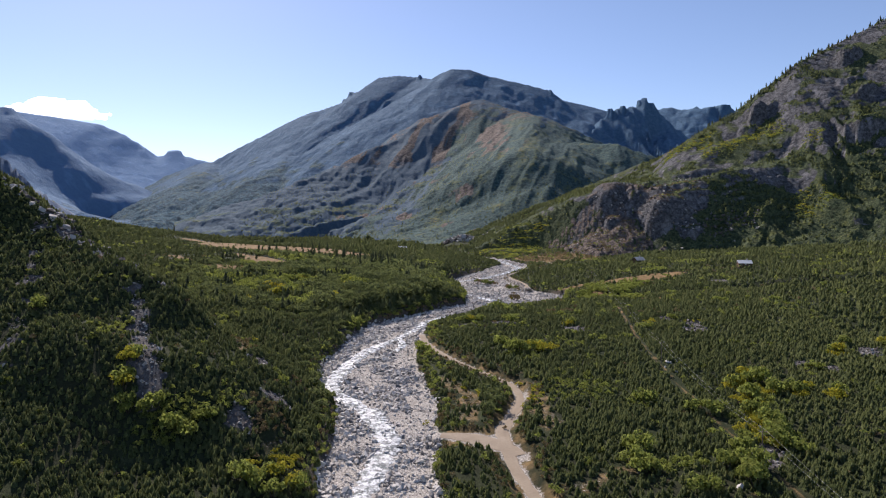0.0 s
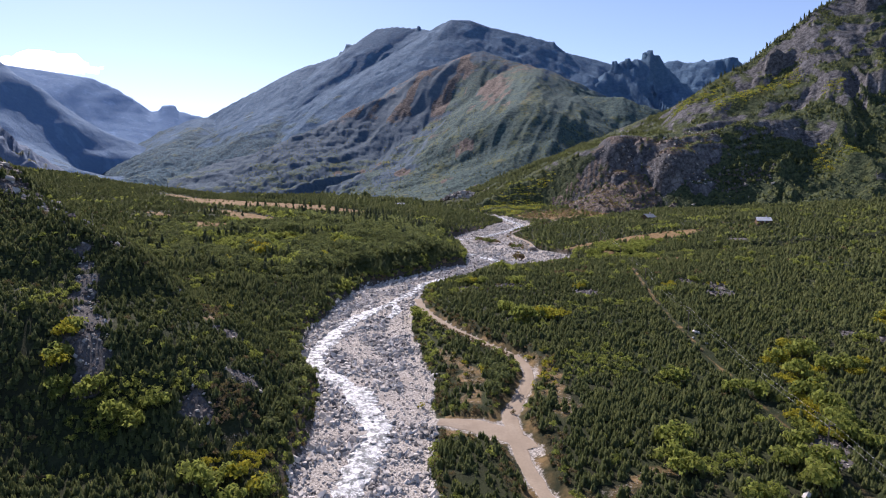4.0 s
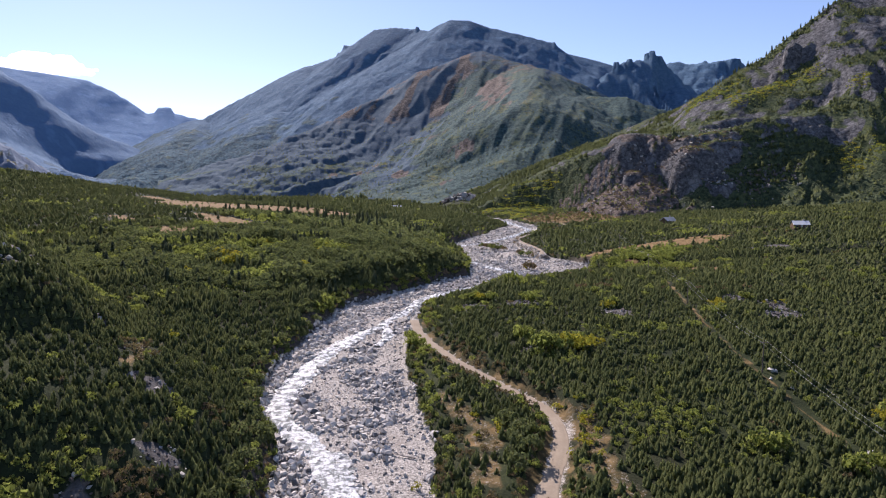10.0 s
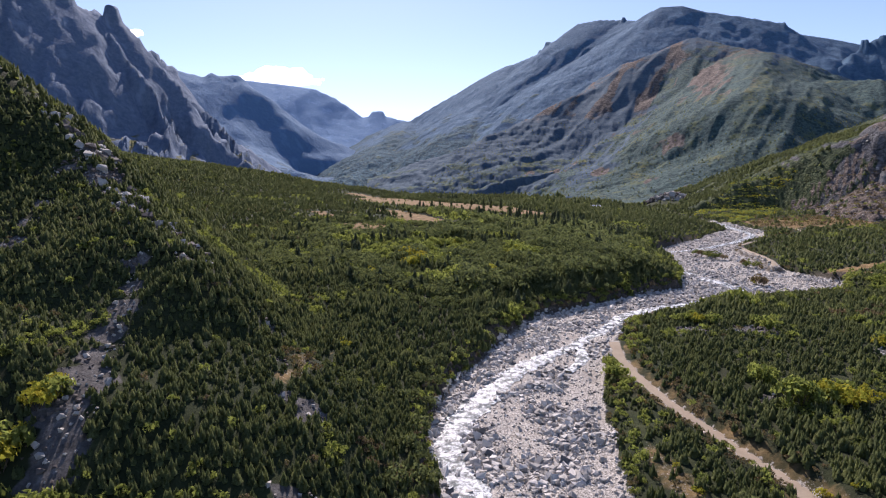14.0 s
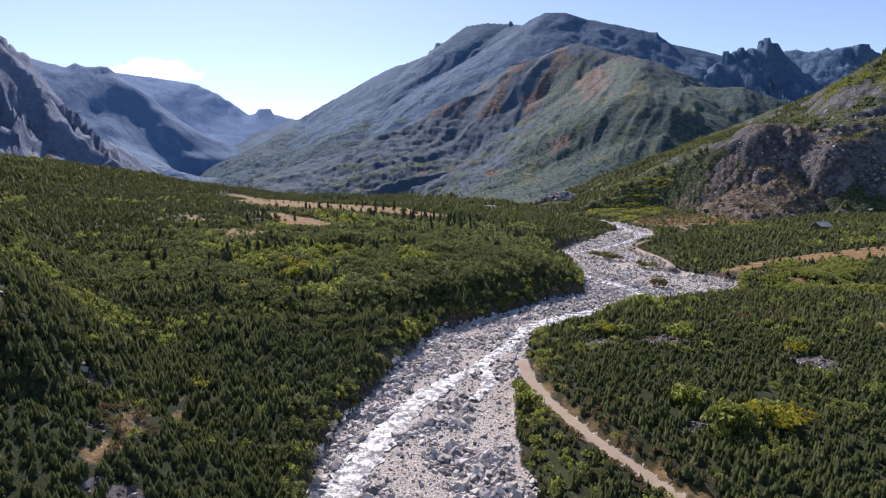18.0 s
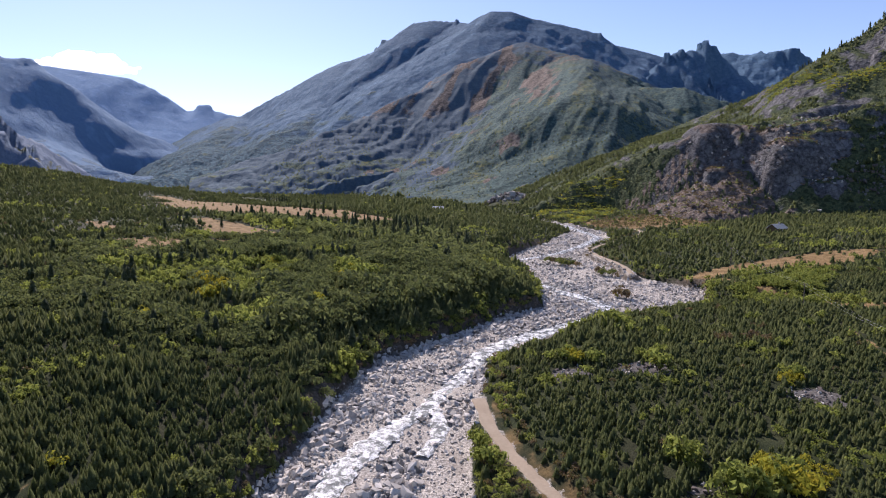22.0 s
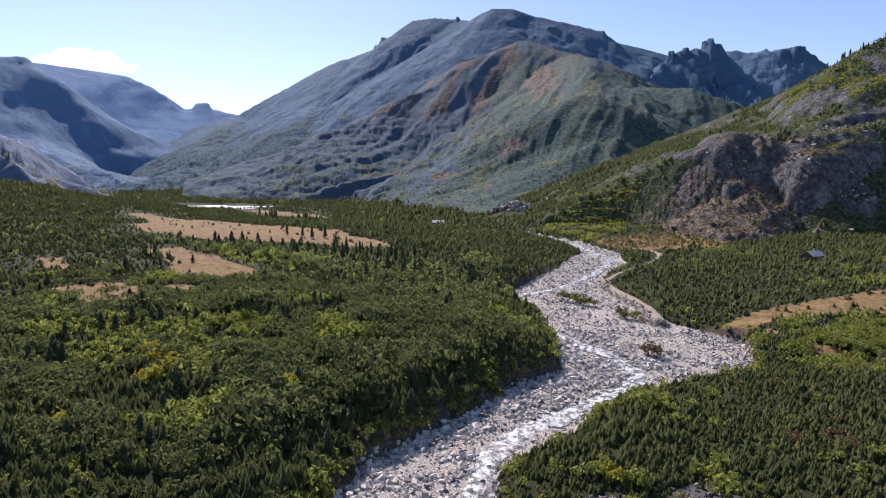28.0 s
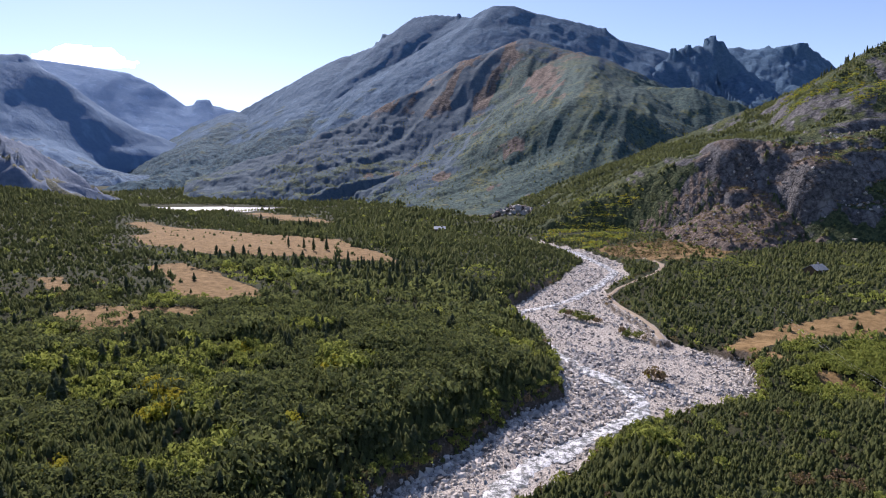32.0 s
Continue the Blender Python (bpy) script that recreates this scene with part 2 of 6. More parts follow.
def hill_z(x, y):
    h = ridge(x, y, RIGHT_HILL, 0.62, 0.28, 70, 51)
    dn = np.clip((300 - h) / 300, 0, 1)
    h = h + 14 * (fbm(x / 55, y / 55, 4, 53, True) - 0.6) * dn + 7 * (fbm(x / 19, y / 19, 4, 57, True) - 0.6) * (0.25 + 0.75 * dn)
    h = terraced(x, y, h, 11.0, 0.6 * smooth(0.48, 0.6, fbm(x / 70, y / 50, 3, 58)) * smooth(330, 250, h), 56)
    h = bluffs(x, y, h, CRAGS, 161)
    return np.maximum(h, knoll_z(x, y))


def spur_z(x, y):
    h = ridge(x, y, SPUR, 0.4, 0.15, 40, 61)
    h = h - 0.35 * np.maximum(0, y - 10 - np.interp(x, [-560, -330, -230, -165, -142, -106, -48], [240, 210, 196, 186, 181, 158, 152]))
    dl = np.maximum(0, np.interp(y, BED_Y, BED_L) - x)
    rise = np.interp(dl, [0, 6, 13, 22, 40, 60, 80, 400], [-2, 3, 10.5, 15.5, 22.5, 27.5, 31, 45])
    foot = np.interp(y, RIVER_Y, RIVER_Z) + rise * smooth(74, 124, y) * smooth(182, 156, y) * smooth(130, 70, dl)
    h = np.maximum(h, foot - 40 * smooth(175, 185, y))
    return h + 2.5 * (fbm(x / 16, y / 16, 3, 63) - 0.5)


def ground_z(x, y):
    x, y = np.asarray(x, float), np.asarray(y, float)
    z = np.maximum(valley(x, y), spur_z(x, y))
    inside = bed(x, y)
    zr = np.interp(y, RIVER_Y, RIVER_Z)
    stony = zr - 0.7 + 0.9 * fbm(x / 6, y / 6, 3, 15) + 0.6 * (fbm(x / 25, y / 25, 2, 16) - 0.5)
    z = z * (1 - smooth(-1.2, 1.0, inside)) + stony * smooth(-1.2, 1.0, inside)
    w = smooth(-2.5, 0.2, road_in(x, y))
    z = z * (1 - w) + (np.where(x > 30, zr + 2.2, zr + 1.6)) * w
    lk = smooth(-8, 6, lake_in(x, y))
    return z * (1 - lk) + (LAKE_Z - 1.5) * lk


def land_z(x, y):
    return np.maximum(ground_z(x, y), hill_z(x, y))


# ---- materials ----
def material(name):
    m = bpy.data.materials.new(name)
    m.use_nodes = True
    nt = m.node_tree
    return m, nt, nt.nodes["Principled BSDF"]


def node(nt, kind, **sets):
    n = nt.nodes.new(kind)
    for k, v in sets.items():
        n.inputs[k.replace("_", " ")].default_value = v
    return n


def noise_of(nt, scale, detail=4.0, rough=0.55, space=None):
    n = node(nt, "ShaderNodeTexNoise", Scale=scale, Detail=detail, Roughness=rough)
    if space is None:
        space = nt.nodes.new("ShaderNodeNewGeometry").outputs["Position"]
    nt.links.new(space, n.inputs["Vector"])
    return n.outputs["Fac"]


def ramp(nt, fac, stops):
    r = nt.nodes.new("ShaderNodeValToRGB")
    els = r.color_ramp.elements
    els[0].position, els[0].color = stops[0][0], (*stops[0][1], 1)
    els[1].position, els[1].color = stops[-1][0], (*stops[-1][1], 1)
    for pos, col in stops[1:-1]:
        els.new(pos).color = (*col, 1)
    nt.links.new(fac, r.inputs[0])
    return r.outputs[0]


def mix(nt, fac, a, b):
    n = nt.nodes.new("ShaderNodeMix")
    n.data_type = "RGBA"
    for sock, val in ((n.inputs[0], fac), (n.inputs[6], a), (n.inputs[7], b)):
        if isinstance(val, (int, float)):
            sock.default_value = val
        elif isinstance(val, tuple):
            sock.default_value = (*val, 1)
        else:
            nt.links.new(val, sock)
    return n.outputs[2]


def calc(nt, op, a, b=0.0, clamp=False):
    n = nt.nodes.new("ShaderNodeMath")
    n.operation, n.use_clamp = op, clamp
    for sock, val in zip(n.inputs, (a, b)):
        if isinstance(val, (int, float)):
            sock.default_value = val
        else:
            nt.links.new(val, sock)
    return n.outputs[0]


def step_of(nt, val, lo, hi):
    n = nt.nodes.new("ShaderNodeMapRange")
    n.interpolation_type = "SMOOTHSTEP"
    n.inputs[1].default_value, n.inputs[2].default_value = lo, hi
    nt.links.new(val, n.inputs[0])
    return n.outputs[0]


def attr(nt, name):
    n = nt.nodes.new("ShaderNodeAttribute")
    n.attribute_name = name
    return n.outputs["Fac"]


def bump(nt, bsdf, height, strength, distance):
    b = node(nt, "ShaderNodeBump", Strength=strength, Distance=distance)
    nt.links.new(height, b.inputs["Height"])
    nt.links.new(b.outputs[0], bsdf.inputs["Normal"])


def finish(nt, bsdf, colour, rough=0.9, gloss=0.2):
    nt.links.new(colour, bsdf.inputs["Base Color"])
    bsdf.inputs["Roughness"].default_value = rough
    bsdf.inputs["Specular IOR Level"].default_value = gloss


def leafy(name, stops, grain=2.2, through_=0.4, glow=(0.3, 0.33, 0.06), depth=0.45):
    """Needles or leaves: colour varies from spray to spray, and light shines through them."""
    m, nt, b = material(name)
    g = nt.nodes.new("ShaderNodeNewGeometry")
    col = ramp(nt, g.outputs["Random Per Island"], stops)
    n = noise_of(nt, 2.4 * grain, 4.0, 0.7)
    # Noise darkens patches, painting in shaded gaps between the sprays.
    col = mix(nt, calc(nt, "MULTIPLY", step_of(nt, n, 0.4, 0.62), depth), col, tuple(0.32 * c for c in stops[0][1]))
    bump(nt, b, n, 0.9, 0.22)
    wide = noise_of(nt, 0.035, 4.0)
    col = mix(nt, calc(nt, "MULTIPLY", step_of(nt, wide, 0.5, 0.75), 0.35), col, stops[-1][1])
    finish(nt, b, col, 0.85, 0.06)
    thin = nt.nodes.new("ShaderNodeBsdfTranslucent")
    nt.links.new(mix(nt, 0.5, col, glow) if glow else col, thin.inputs[0])
    both = nt.nodes.new("ShaderNodeMixShader")
    both.inputs[0].default_value = through_
    nt.links.new(b.outputs[0], both.inputs[1])
    nt.links.new(thin.outputs[0], both.inputs[2])
    nt.links.new(both.outputs[0], nt.nodes["Material Output"].inputs["Surface"])
    return m


def plain(name, a, c, scale=3.0, rough=0.85, gloss=0.2, relief=0.0):
    m, nt, b = material(name)
    n = noise_of(nt, scale, 6.0, 0.65)
    col = mix(nt, noise_of(nt, scale * 0.13, 3.0), mix(nt, n, a, c), a)
    finish(nt, b, col, rough, gloss)
    if relief:
        bump(nt, b, n, 0.6, relief)
    return m


def make_ground():
    m, nt, b = material("valley_ground")
    fine, mid, wide = noise_of(nt, 1.6, 6.0, 0.7), noise_of(nt, 0.18, 5.0), noise_of(nt, 0.022, 4.0)
    soil = ramp(nt, fine, [(0.3, (0.018, 0.016, 0.01)), (0.5, (0.035, 0.03, 0.019)), (0.72, (0.075, 0.062, 0.04))])
    green = ramp(nt, mid, [(0.3, (0.018, 0.025, 0.011)), (0.55, (0.034, 0.043, 0.018)), (0.75, (0.06, 0.067, 0.029))])
    col = mix(nt, step_of(nt, wide, 0.35, 0.6), mix(nt, 0.55, soil, green), green)
    straw = ramp(nt, noise_of(nt, 0.35, 6.0, 0.7), [(0.3, (0.115, 0.076, 0.034)), (0.5, (0.23, 0.15, 0.068)), (0.7, (0.33, 0.225, 0.11))])
    col = mix(nt, step_of(nt, calc(nt, "ADD", attr(nt, "meadow"), calc(nt, "MULTIPLY", calc(nt, "SUBTRACT", mid, 0.5), 0.5)), 0.4, 0.6), col, straw)
    gravel = ramp(nt, noise_of(nt, 2.6, 8.0, 0.8), [(0.35, (0.045, 0.041, 0.038)), (0.46, (0.255, 0.231, 0.2)), (0.58, (0.67, 0.615, 0.545))])
    sand = ramp(nt, noise_of(nt, 0.5, 5.0), [(0.3, (0.245, 0.212, 0.178)), (0.7, (0.43, 0.378, 0.32))])
    gravel = mix(nt, step_of(nt, noise_of(nt, 0.09, 4.0), 0.56, 0.74), gravel, sand)
    col = mix(nt, step_of(nt, calc(nt, "ADD", attr(nt, "gravel"), calc(nt, "MULTIPLY", calc(nt, "SUBTRACT", fine, 0.5), 0.9)), 0.35, 0.55), col, gravel)
    rock = ramp(nt, noise_of(nt, 0.5, 7.0, 0.75), [(0.3, (0.045, 0.042, 0.04)), (0.55, (0.13, 0.12, 0.112)), (0.75, (0.28, 0.26, 0.245))])
    col = mix(nt, step_of(nt, calc(nt, "ADD", attr(nt, "rock"), calc(nt, "MULTIPLY", calc(nt, "SUBTRACT", mid, 0.5), 0.6)), 0.4, 0.6), col, rock)
    nor = nt.nodes.new("ShaderNodeSeparateXYZ")
    nt.links.new(nt.nodes.new("ShaderNodeNewGeometry").outputs["Normal"], nor.inputs[0])
    earth = ramp(nt, noise_of(nt, 1.1, 7.0, 0.75), [(0.3, (0.035, 0.03, 0.024)), (0.5, (0.085, 0.07, 0.053)), (0.7, (0.2, 0.175, 0.15))])
    col = mix(nt, calc(nt, "MULTIPLY", attr(nt, "bank"), step_of(nt, calc(nt, "ADD", nor.outputs[2], calc(nt, "MULTIPLY", calc(nt, "SUBTRACT", fine, 0.5), 0.3)), 0.95, 0.8)), col, earth)
    finish(nt, b, col, 0.92, 0.1)
    bump(nt, b, fine, 0.8, 0.35)
    return m


def make_mountain(name, rock_lo, rock_hi, wood, wood_hi, tree_line, autumn=0.6, scale=1.0, forest=0.5, relief=1.0, cracked=False, bared=1.1):
    """Rock, scree, dark woods and autumn scrub, by steepness, height and chance."""
    m, nt, b = material(name)
    geo = nt.nodes.new("ShaderNodeNewGeometry")
    sep = nt.nodes.new("ShaderNodeSeparateXYZ")
    nt.links.new(geo.outputs["Position"], sep.inputs[0])
    nor = nt.nodes.new("ShaderNodeSeparateXYZ")
    nt.links.new(geo.outputs["Normal"], nor.inputs[0])
    fine, mid, wide = noise_of(nt, 0.16 * scale, 8.0, 0.72), noise_of(nt, 0.035 * scale, 6.0, 0.62), noise_of(nt, 0.0075 * scale, 4.0)
    streak = node(nt, "ShaderNodeTexNoise", Scale=1.0, Detail=5.0, Roughness=0.6)
    mp = node(nt, "ShaderNodeMapping", Scale=(0.05 * scale, 0.05 * scale, 0.012 * scale))
    nt.links.new(geo.outputs["Position"], mp.inputs[0])
    nt.links.new(mp.outputs[0], streak.inputs["Vector"])
    rock = mix(nt, step_of(nt, fine, 0.32, 0.7), rock_lo, rock_hi)
    rock = mix(nt, step_of(nt, streak.outputs["Fac"], 0.52, 0.72), rock, tuple(min(0.5, 1.2 * c) for c in rock_hi))
    if cracked:
        warp = nt.nodes.new("ShaderNodeVectorMath")
        warp.operation = "MULTIPLY_ADD"
        shift = node(nt, "ShaderNodeTexNoise", Scale=0.11 * scale, Detail=4.0)
        nt.links.new(geo.outputs["Position"], shift.inputs["Vector"])
        nt.links.new(shift.outputs["Color"], warp.inputs[0])
        warp.inputs[1].default_value = (16 / scale, 16 / scale, 12 / scale)
        nt.links.new(geo.outputs["Position"], warp.inputs[2])
        clefts = node(nt, "ShaderNodeTexVoronoi", Scale=0.085 * scale, Randomness=1.0)
        clefts.feature = "DISTANCE_TO_EDGE"
        nt.links.new(warp.outputs[0], clefts.inputs["Vector"])
        cleft = step_of(nt, clefts.outputs["Distance"], 0.01, 0.1)
        rock = mix(nt, calc(nt, "MULTIPLY", calc(nt, "SUBTRACT", 1.0, cleft), 0.36), rock, tuple(0.45 * c for c in rock_lo))
    trees = ramp(nt, noise_of(nt, 0.3 * scale, 5.0, 0.75), [(0.36, tuple(0.4 * c for c in wood)), (0.5, wood), (0.64, wood_hi)])
    scrub = ramp(nt, noise_of(nt, 0.05 * scale, 5.0, 0.7), [(0.3, wood_hi), (0.55, (0.16, 0.16, 0.035)), (0.68, (0.24, 0.185, 0.05)), (0.8, (0.21, 0.135, 0.075))])
    dots = node(nt, "ShaderNodeTexVoronoi", Scale=0.13 * scale, Randomness=1.0)
    nt.links.new(geo.outputs["Position"], dots.inputs["Vector"])
    veg = mix(nt, calc(nt, "MULTIPLY", step_of(nt, mid, 0.52, 0.66), autumn), trees, scrub)
    veg = mix(nt, calc(nt, "MULTIPLY", attr(nt, "gold"), step_of(nt, fine, 0.36, 0.56)), veg, scrub)
    veg = mix(nt, step_of(nt, dots.outputs["Distance"], 0.48, 0.28), veg, tuple(0.58 * c for c in wood))
    cover = calc(nt, "ADD", calc(nt, "MULTIPLY", calc(nt, "SUBTRACT", mid, 0.5), 1.5), calc(nt, "MULTIPLY", calc(nt, "SUBTRACT", wide, 0.5), 1.6))
    cover = calc(nt, "ADD", cover, calc(nt, "MULTIPLY", calc(nt, "SUBTRACT", nor.outputs[2], 0.74), 2.2))
    cover = calc(nt, "ADD", cover, calc(nt, "MULTIPLY", calc(nt, "SUBTRACT", tree_line, sep.outputs[2]), 1.0 / 260))
    cover = calc(nt, "ADD", cover, forest)
    cover = calc(nt, "SUBTRACT", cover, calc(nt, "MULTIPLY", attr(nt, "bare"), bared))
    col = mix(nt, step_of(nt, cover, 0.38, 0.62), rock, veg)
    soil = ramp(nt, fine, [(0.35, (0.06, 0.05, 0.044)), (0.5, (0.14, 0.112, 0.094)), (0.65, (0.26, 0.215, 0.185))])
    col = mix(nt, step_of(nt, calc(nt, "ADD", calc(nt, "MULTIPLY", attr(nt, "soil"), step_of(nt, nor.outputs[2], 0.5, 0.78)), calc(nt, "MULTIPLY", calc(nt, "SUBTRACT", mid, 0.5), 0.8)), 0.35, 0.6), col, soil)
    finish(nt, b, col, 0.95, 0.1)
    hb = calc(nt, "ADD", fine, calc(nt, "MULTIPLY", mid, 2.0))
    if cracked:
        hb = calc(nt, "ADD", hb, calc(nt, "MULTIPLY", cleft, 0.5))
    bump(nt, b, hb, 0.6, 2.6 * relief / scale)
    return m


def make_water(name, foam_glint_lo, foam_glint_hi, rough):
    m, nt, b = material(name)
    geo = nt.nodes.new("ShaderNodeNewGeometry").outputs["Position"]
    n, fine = noise_of(nt, 0.55, 6.0, 0.7, geo), noise_of(nt, 2.4, 5.0, 0.7, geo)
    # White share: foam on the stream, painted glints on the lake.
    foam_glint = step_of(nt, calc(nt, "ADD", calc(nt, "MULTIPLY", n, 0.6), calc(nt, "MULTIPLY", fine, 0.4)), foam_glint_lo, foam_glint_hi)
    col = mix(nt, foam_glint, (0.13, 0.14, 0.128), (0.86, 0.87, 0.87))
    nt.links.new(col, b.inputs["Base Color"])
    nt.links.new(calc(nt, "ADD", calc(nt, "MULTIPLY", foam_glint, 0.5), rough), b.inputs["Roughness"])
    b.inputs["IOR"].default_value = 1.33
    bump(nt, b, fine, 0.8, 0.25)
    return m


GROUND = make_ground()
ROCK_MAT = plain("granite", (0.325, 0.3, 0.268), (0.66, 0.612, 0.55), 1.7, 0.85, 0.25, 0.05)
ROCK_PALE = plain("pale_granite", (0.5, 0.466, 0.42), (0.8, 0.752, 0.69), 2.1, 0.85, 0.25, 0.04)
DIRT = plain("dirt_track", (0.26, 0.205, 0.148), (0.58, 0.485, 0.37), 1.9, 0.95, 0.1, 0.05)
STREAM = make_water("white_water", 0.44, 0.6, 0.15)
# The lake's white stands in for reflected sky and sun.
LAKE_MAT = make_water("lake_glint_water", 0.38, 0.62, 0.2)
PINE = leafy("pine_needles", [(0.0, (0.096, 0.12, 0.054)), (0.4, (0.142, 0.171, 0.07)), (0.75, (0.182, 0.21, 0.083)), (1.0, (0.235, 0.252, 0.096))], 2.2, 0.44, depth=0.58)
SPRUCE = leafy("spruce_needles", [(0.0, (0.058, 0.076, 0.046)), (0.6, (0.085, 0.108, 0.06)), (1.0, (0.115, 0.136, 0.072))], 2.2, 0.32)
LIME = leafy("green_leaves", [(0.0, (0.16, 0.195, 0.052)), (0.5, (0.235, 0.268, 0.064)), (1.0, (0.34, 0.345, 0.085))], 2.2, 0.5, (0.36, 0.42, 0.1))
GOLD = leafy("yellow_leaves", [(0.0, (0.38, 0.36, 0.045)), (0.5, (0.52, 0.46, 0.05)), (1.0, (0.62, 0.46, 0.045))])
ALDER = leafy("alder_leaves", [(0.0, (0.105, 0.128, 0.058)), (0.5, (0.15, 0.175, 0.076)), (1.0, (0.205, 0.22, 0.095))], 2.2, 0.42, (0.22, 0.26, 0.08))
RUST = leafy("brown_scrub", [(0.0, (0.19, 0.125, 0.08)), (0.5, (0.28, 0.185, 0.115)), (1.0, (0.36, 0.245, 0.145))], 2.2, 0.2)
ROCK_DARK = plain("dark_wet_rock", (0.1, 0.095, 0.09), (0.24, 0.225, 0.21), 1.5, 0.6, 0.3, 0.04)
BARK = plain("bark", (0.06, 0.045, 0.035), (0.14, 0.11, 0.09), 9.0)


# ---- ground and mountains ----
def sheet(name, xs, ys, z, mat, marks=()):
    """A grid mesh of the heights z over the plan coordinates xs, ys (2D arrays)."""
    rows_, cols = xs.shape
    co = np.stack([xs, ys, z], -1).reshape(-1, 3)
    i = np.arange(rows_ * cols).reshape(rows_, cols)
    quads = np.stack([i[:-1, :-1], i[:-1, 1:], i[1:, 1:], i[1:, :-1]], -1).reshape(-1, 4)
    me = bpy.data.meshes.new(name)
    me.vertices.add(len(co))
    me.vertices.foreach_set("co", co.ravel().astype(np.float32))
    me.loops.add(quads.size)
    me.loops.foreach_set("vertex_index", quads.ravel().astype(np.int32))
    me.polygons.add(len(quads))
    me.polygons.foreach_set("loop_start", np.arange(0, quads.size, 4, dtype=np.int32))
    me.polygons.foreach_set("use_smooth", np.ones(len(quads), bool))
    me.update(calc_edges=True)
    for key, val in marks:
        at = me.attributes.new(key, "FLOAT", "POINT")
        at.data.foreach_set("value", np.clip(val, 0, 1).ravel().astype(np.float32))
    me.materials.append(mat)
    return new(name, me)


def stretched(lo, a, b, hi, step, growth):
    mid = np.arange(a, b + step / 2, step)
    out, s = [], step
    v = mid[-1]
    while v < hi:
        s *= growth
        v += s
        out.append(v)
    low, s, v = [], step, mid[0]
    while v > lo:
        s *= growth
        v -= s
        low.append(v)
    return np.array(low[::-1] + list(mid) + out)


gx = stretched(-4700, -140, 150, 4700, 1.6, 1.07)
gy = stretched(-2500, 75, 425, 4700, 1.6, 1.07)
GX, GY = np.meshgrid(gx, gy)
GZ = ground_z(GX, GY)
inside = bed(GX, GY)
scree_n = fbm(GX / 5, GY / 4, 4, 71)
SCREES = [(-139, 173, 2.6), (-132, 161, 2.2), (-128, 153, 2), (-124, 146, 2.4), (-120, 135, 2.2), (-115, 126, 2.2), (-111, 116.3, 2.0), (-108.2, 108.6, 2.0), (-94, 148, 1.9), (-91, 142, 2.2), (-88, 136, 2.5), (-85, 131, 2.6), (-82.3, 124.7, 2.9), (-79, 119.5, 2.9), (-75.5, 114.1, 3.1), (-72.6, 109.3, 3.3), (-70.9, 105.9, 2.9), (73, 98, 3), (71, 92, 3), (120, 164, 3), (125, 159, 3.5), (146, 175, 4), (151, 176, 3.5), (98, 236, 4), (106, 227, 5.5), (103, 217, 5), (154, 335, 4), (166, 338, 5), (55, 226, 4), (57, 223, 3), (10, 239, 3.6), (25, 241.5, 4.2), (29, 240, 3.2), (22, 190, 2.2), (21, 187, 1.6), (-48.7, 106.3, 3), (-42.9, 118.9, 3), (-52.8, 137.5, 2), (-56.6, 137.3, 1.6), (-64.4, 146.8, 1.6), (-73.9, 159.9, 2), (-76.2, 157.3, 1.6), (-92, 160, 3), (-103.6, 159.3, 4), (-112, 164, 4.5), (-122, 172, 5), (-130, 176, 5), (-140, 184, 5), (-86, 151, 2)]
scree = np.full(GX.shape, -9.0)
for sx, sy, sr in SCREES:
    scree = np.maximum(scree, sr - np.hypot(GX - sx, GY - sy))
ground = sheet("ground", GX, GY, GZ, GROUND, (
    ("gravel", np.maximum(smooth(-0.8, 0.8, inside), np.maximum(0.55 * smooth(-0.8, 0.6, road_in(GX, GY)), 0.34 * smooth(-1.5, 1.5, verge_in(GX, GY))))),
    ("bank", smooth(-9, -2, inside)),
    ("meadow", np.maximum.reduce([smooth(-3, 3, meadow_in(GX, GY)), 0.47 * smooth(-4.5, -1.5, road_in(GX, GY)) * (inside < -2) * (GY < 240), 0.5 * smooth(-1.5, 1.5, verge_in(GX, GY)), 0.5 * smooth(2.0, 0.6, along(GX, GY, TRAIL)[0]), 0.55 * apron_in(GX, GY)])),
    ("rock", smooth(-2, 2, scree + 9 * (scree_n - 0.5)))))
tagged(ground, "valley floor of scrub, dry grass and gravel", "ground", kind="structure")

MAIN_CREST = [(-1315, 3027, 199), (-1174, 3137, 348), (-1018, 3139, 430), (-848, 3138, 512), (-614, 3090, 598), (-485, 3042, 631), (-450, 3027, 667), (-379, 2976, 677), (-342, 2930, 683), (-301, 2884, 712), (-212, 2842, 712), (-110, 2798, 694), (-35, 2650, 649), (-15, 2520, 645), (33, 2500, 660), (103, 2498, 658), (186, 2493, 628), (319, 2500, 600), (423, 2515, 578), (484, 2555, 546), (615, 2629, 534), (717, 2707, 525)]
CRAG = [(486, 2146, 310), (607, 2343, 447), (637, 2366, 474), (678, 2365, 479), (710, 2366, 488), (753, 2405, 491), (758, 2403, 513), (775, 2398, 520), (800, 2389, 504), (820, 2362, 467), (845, 2300, 388)]
PLATEAU = [(807, 3097, 594), (1042, 3026, 589), (1089, 3009, 599), (1135, 2992, 588), (1217, 2905, 583), (1303, 2868, 581), (1304, 2812, 524), (1347, 2737, 429)]
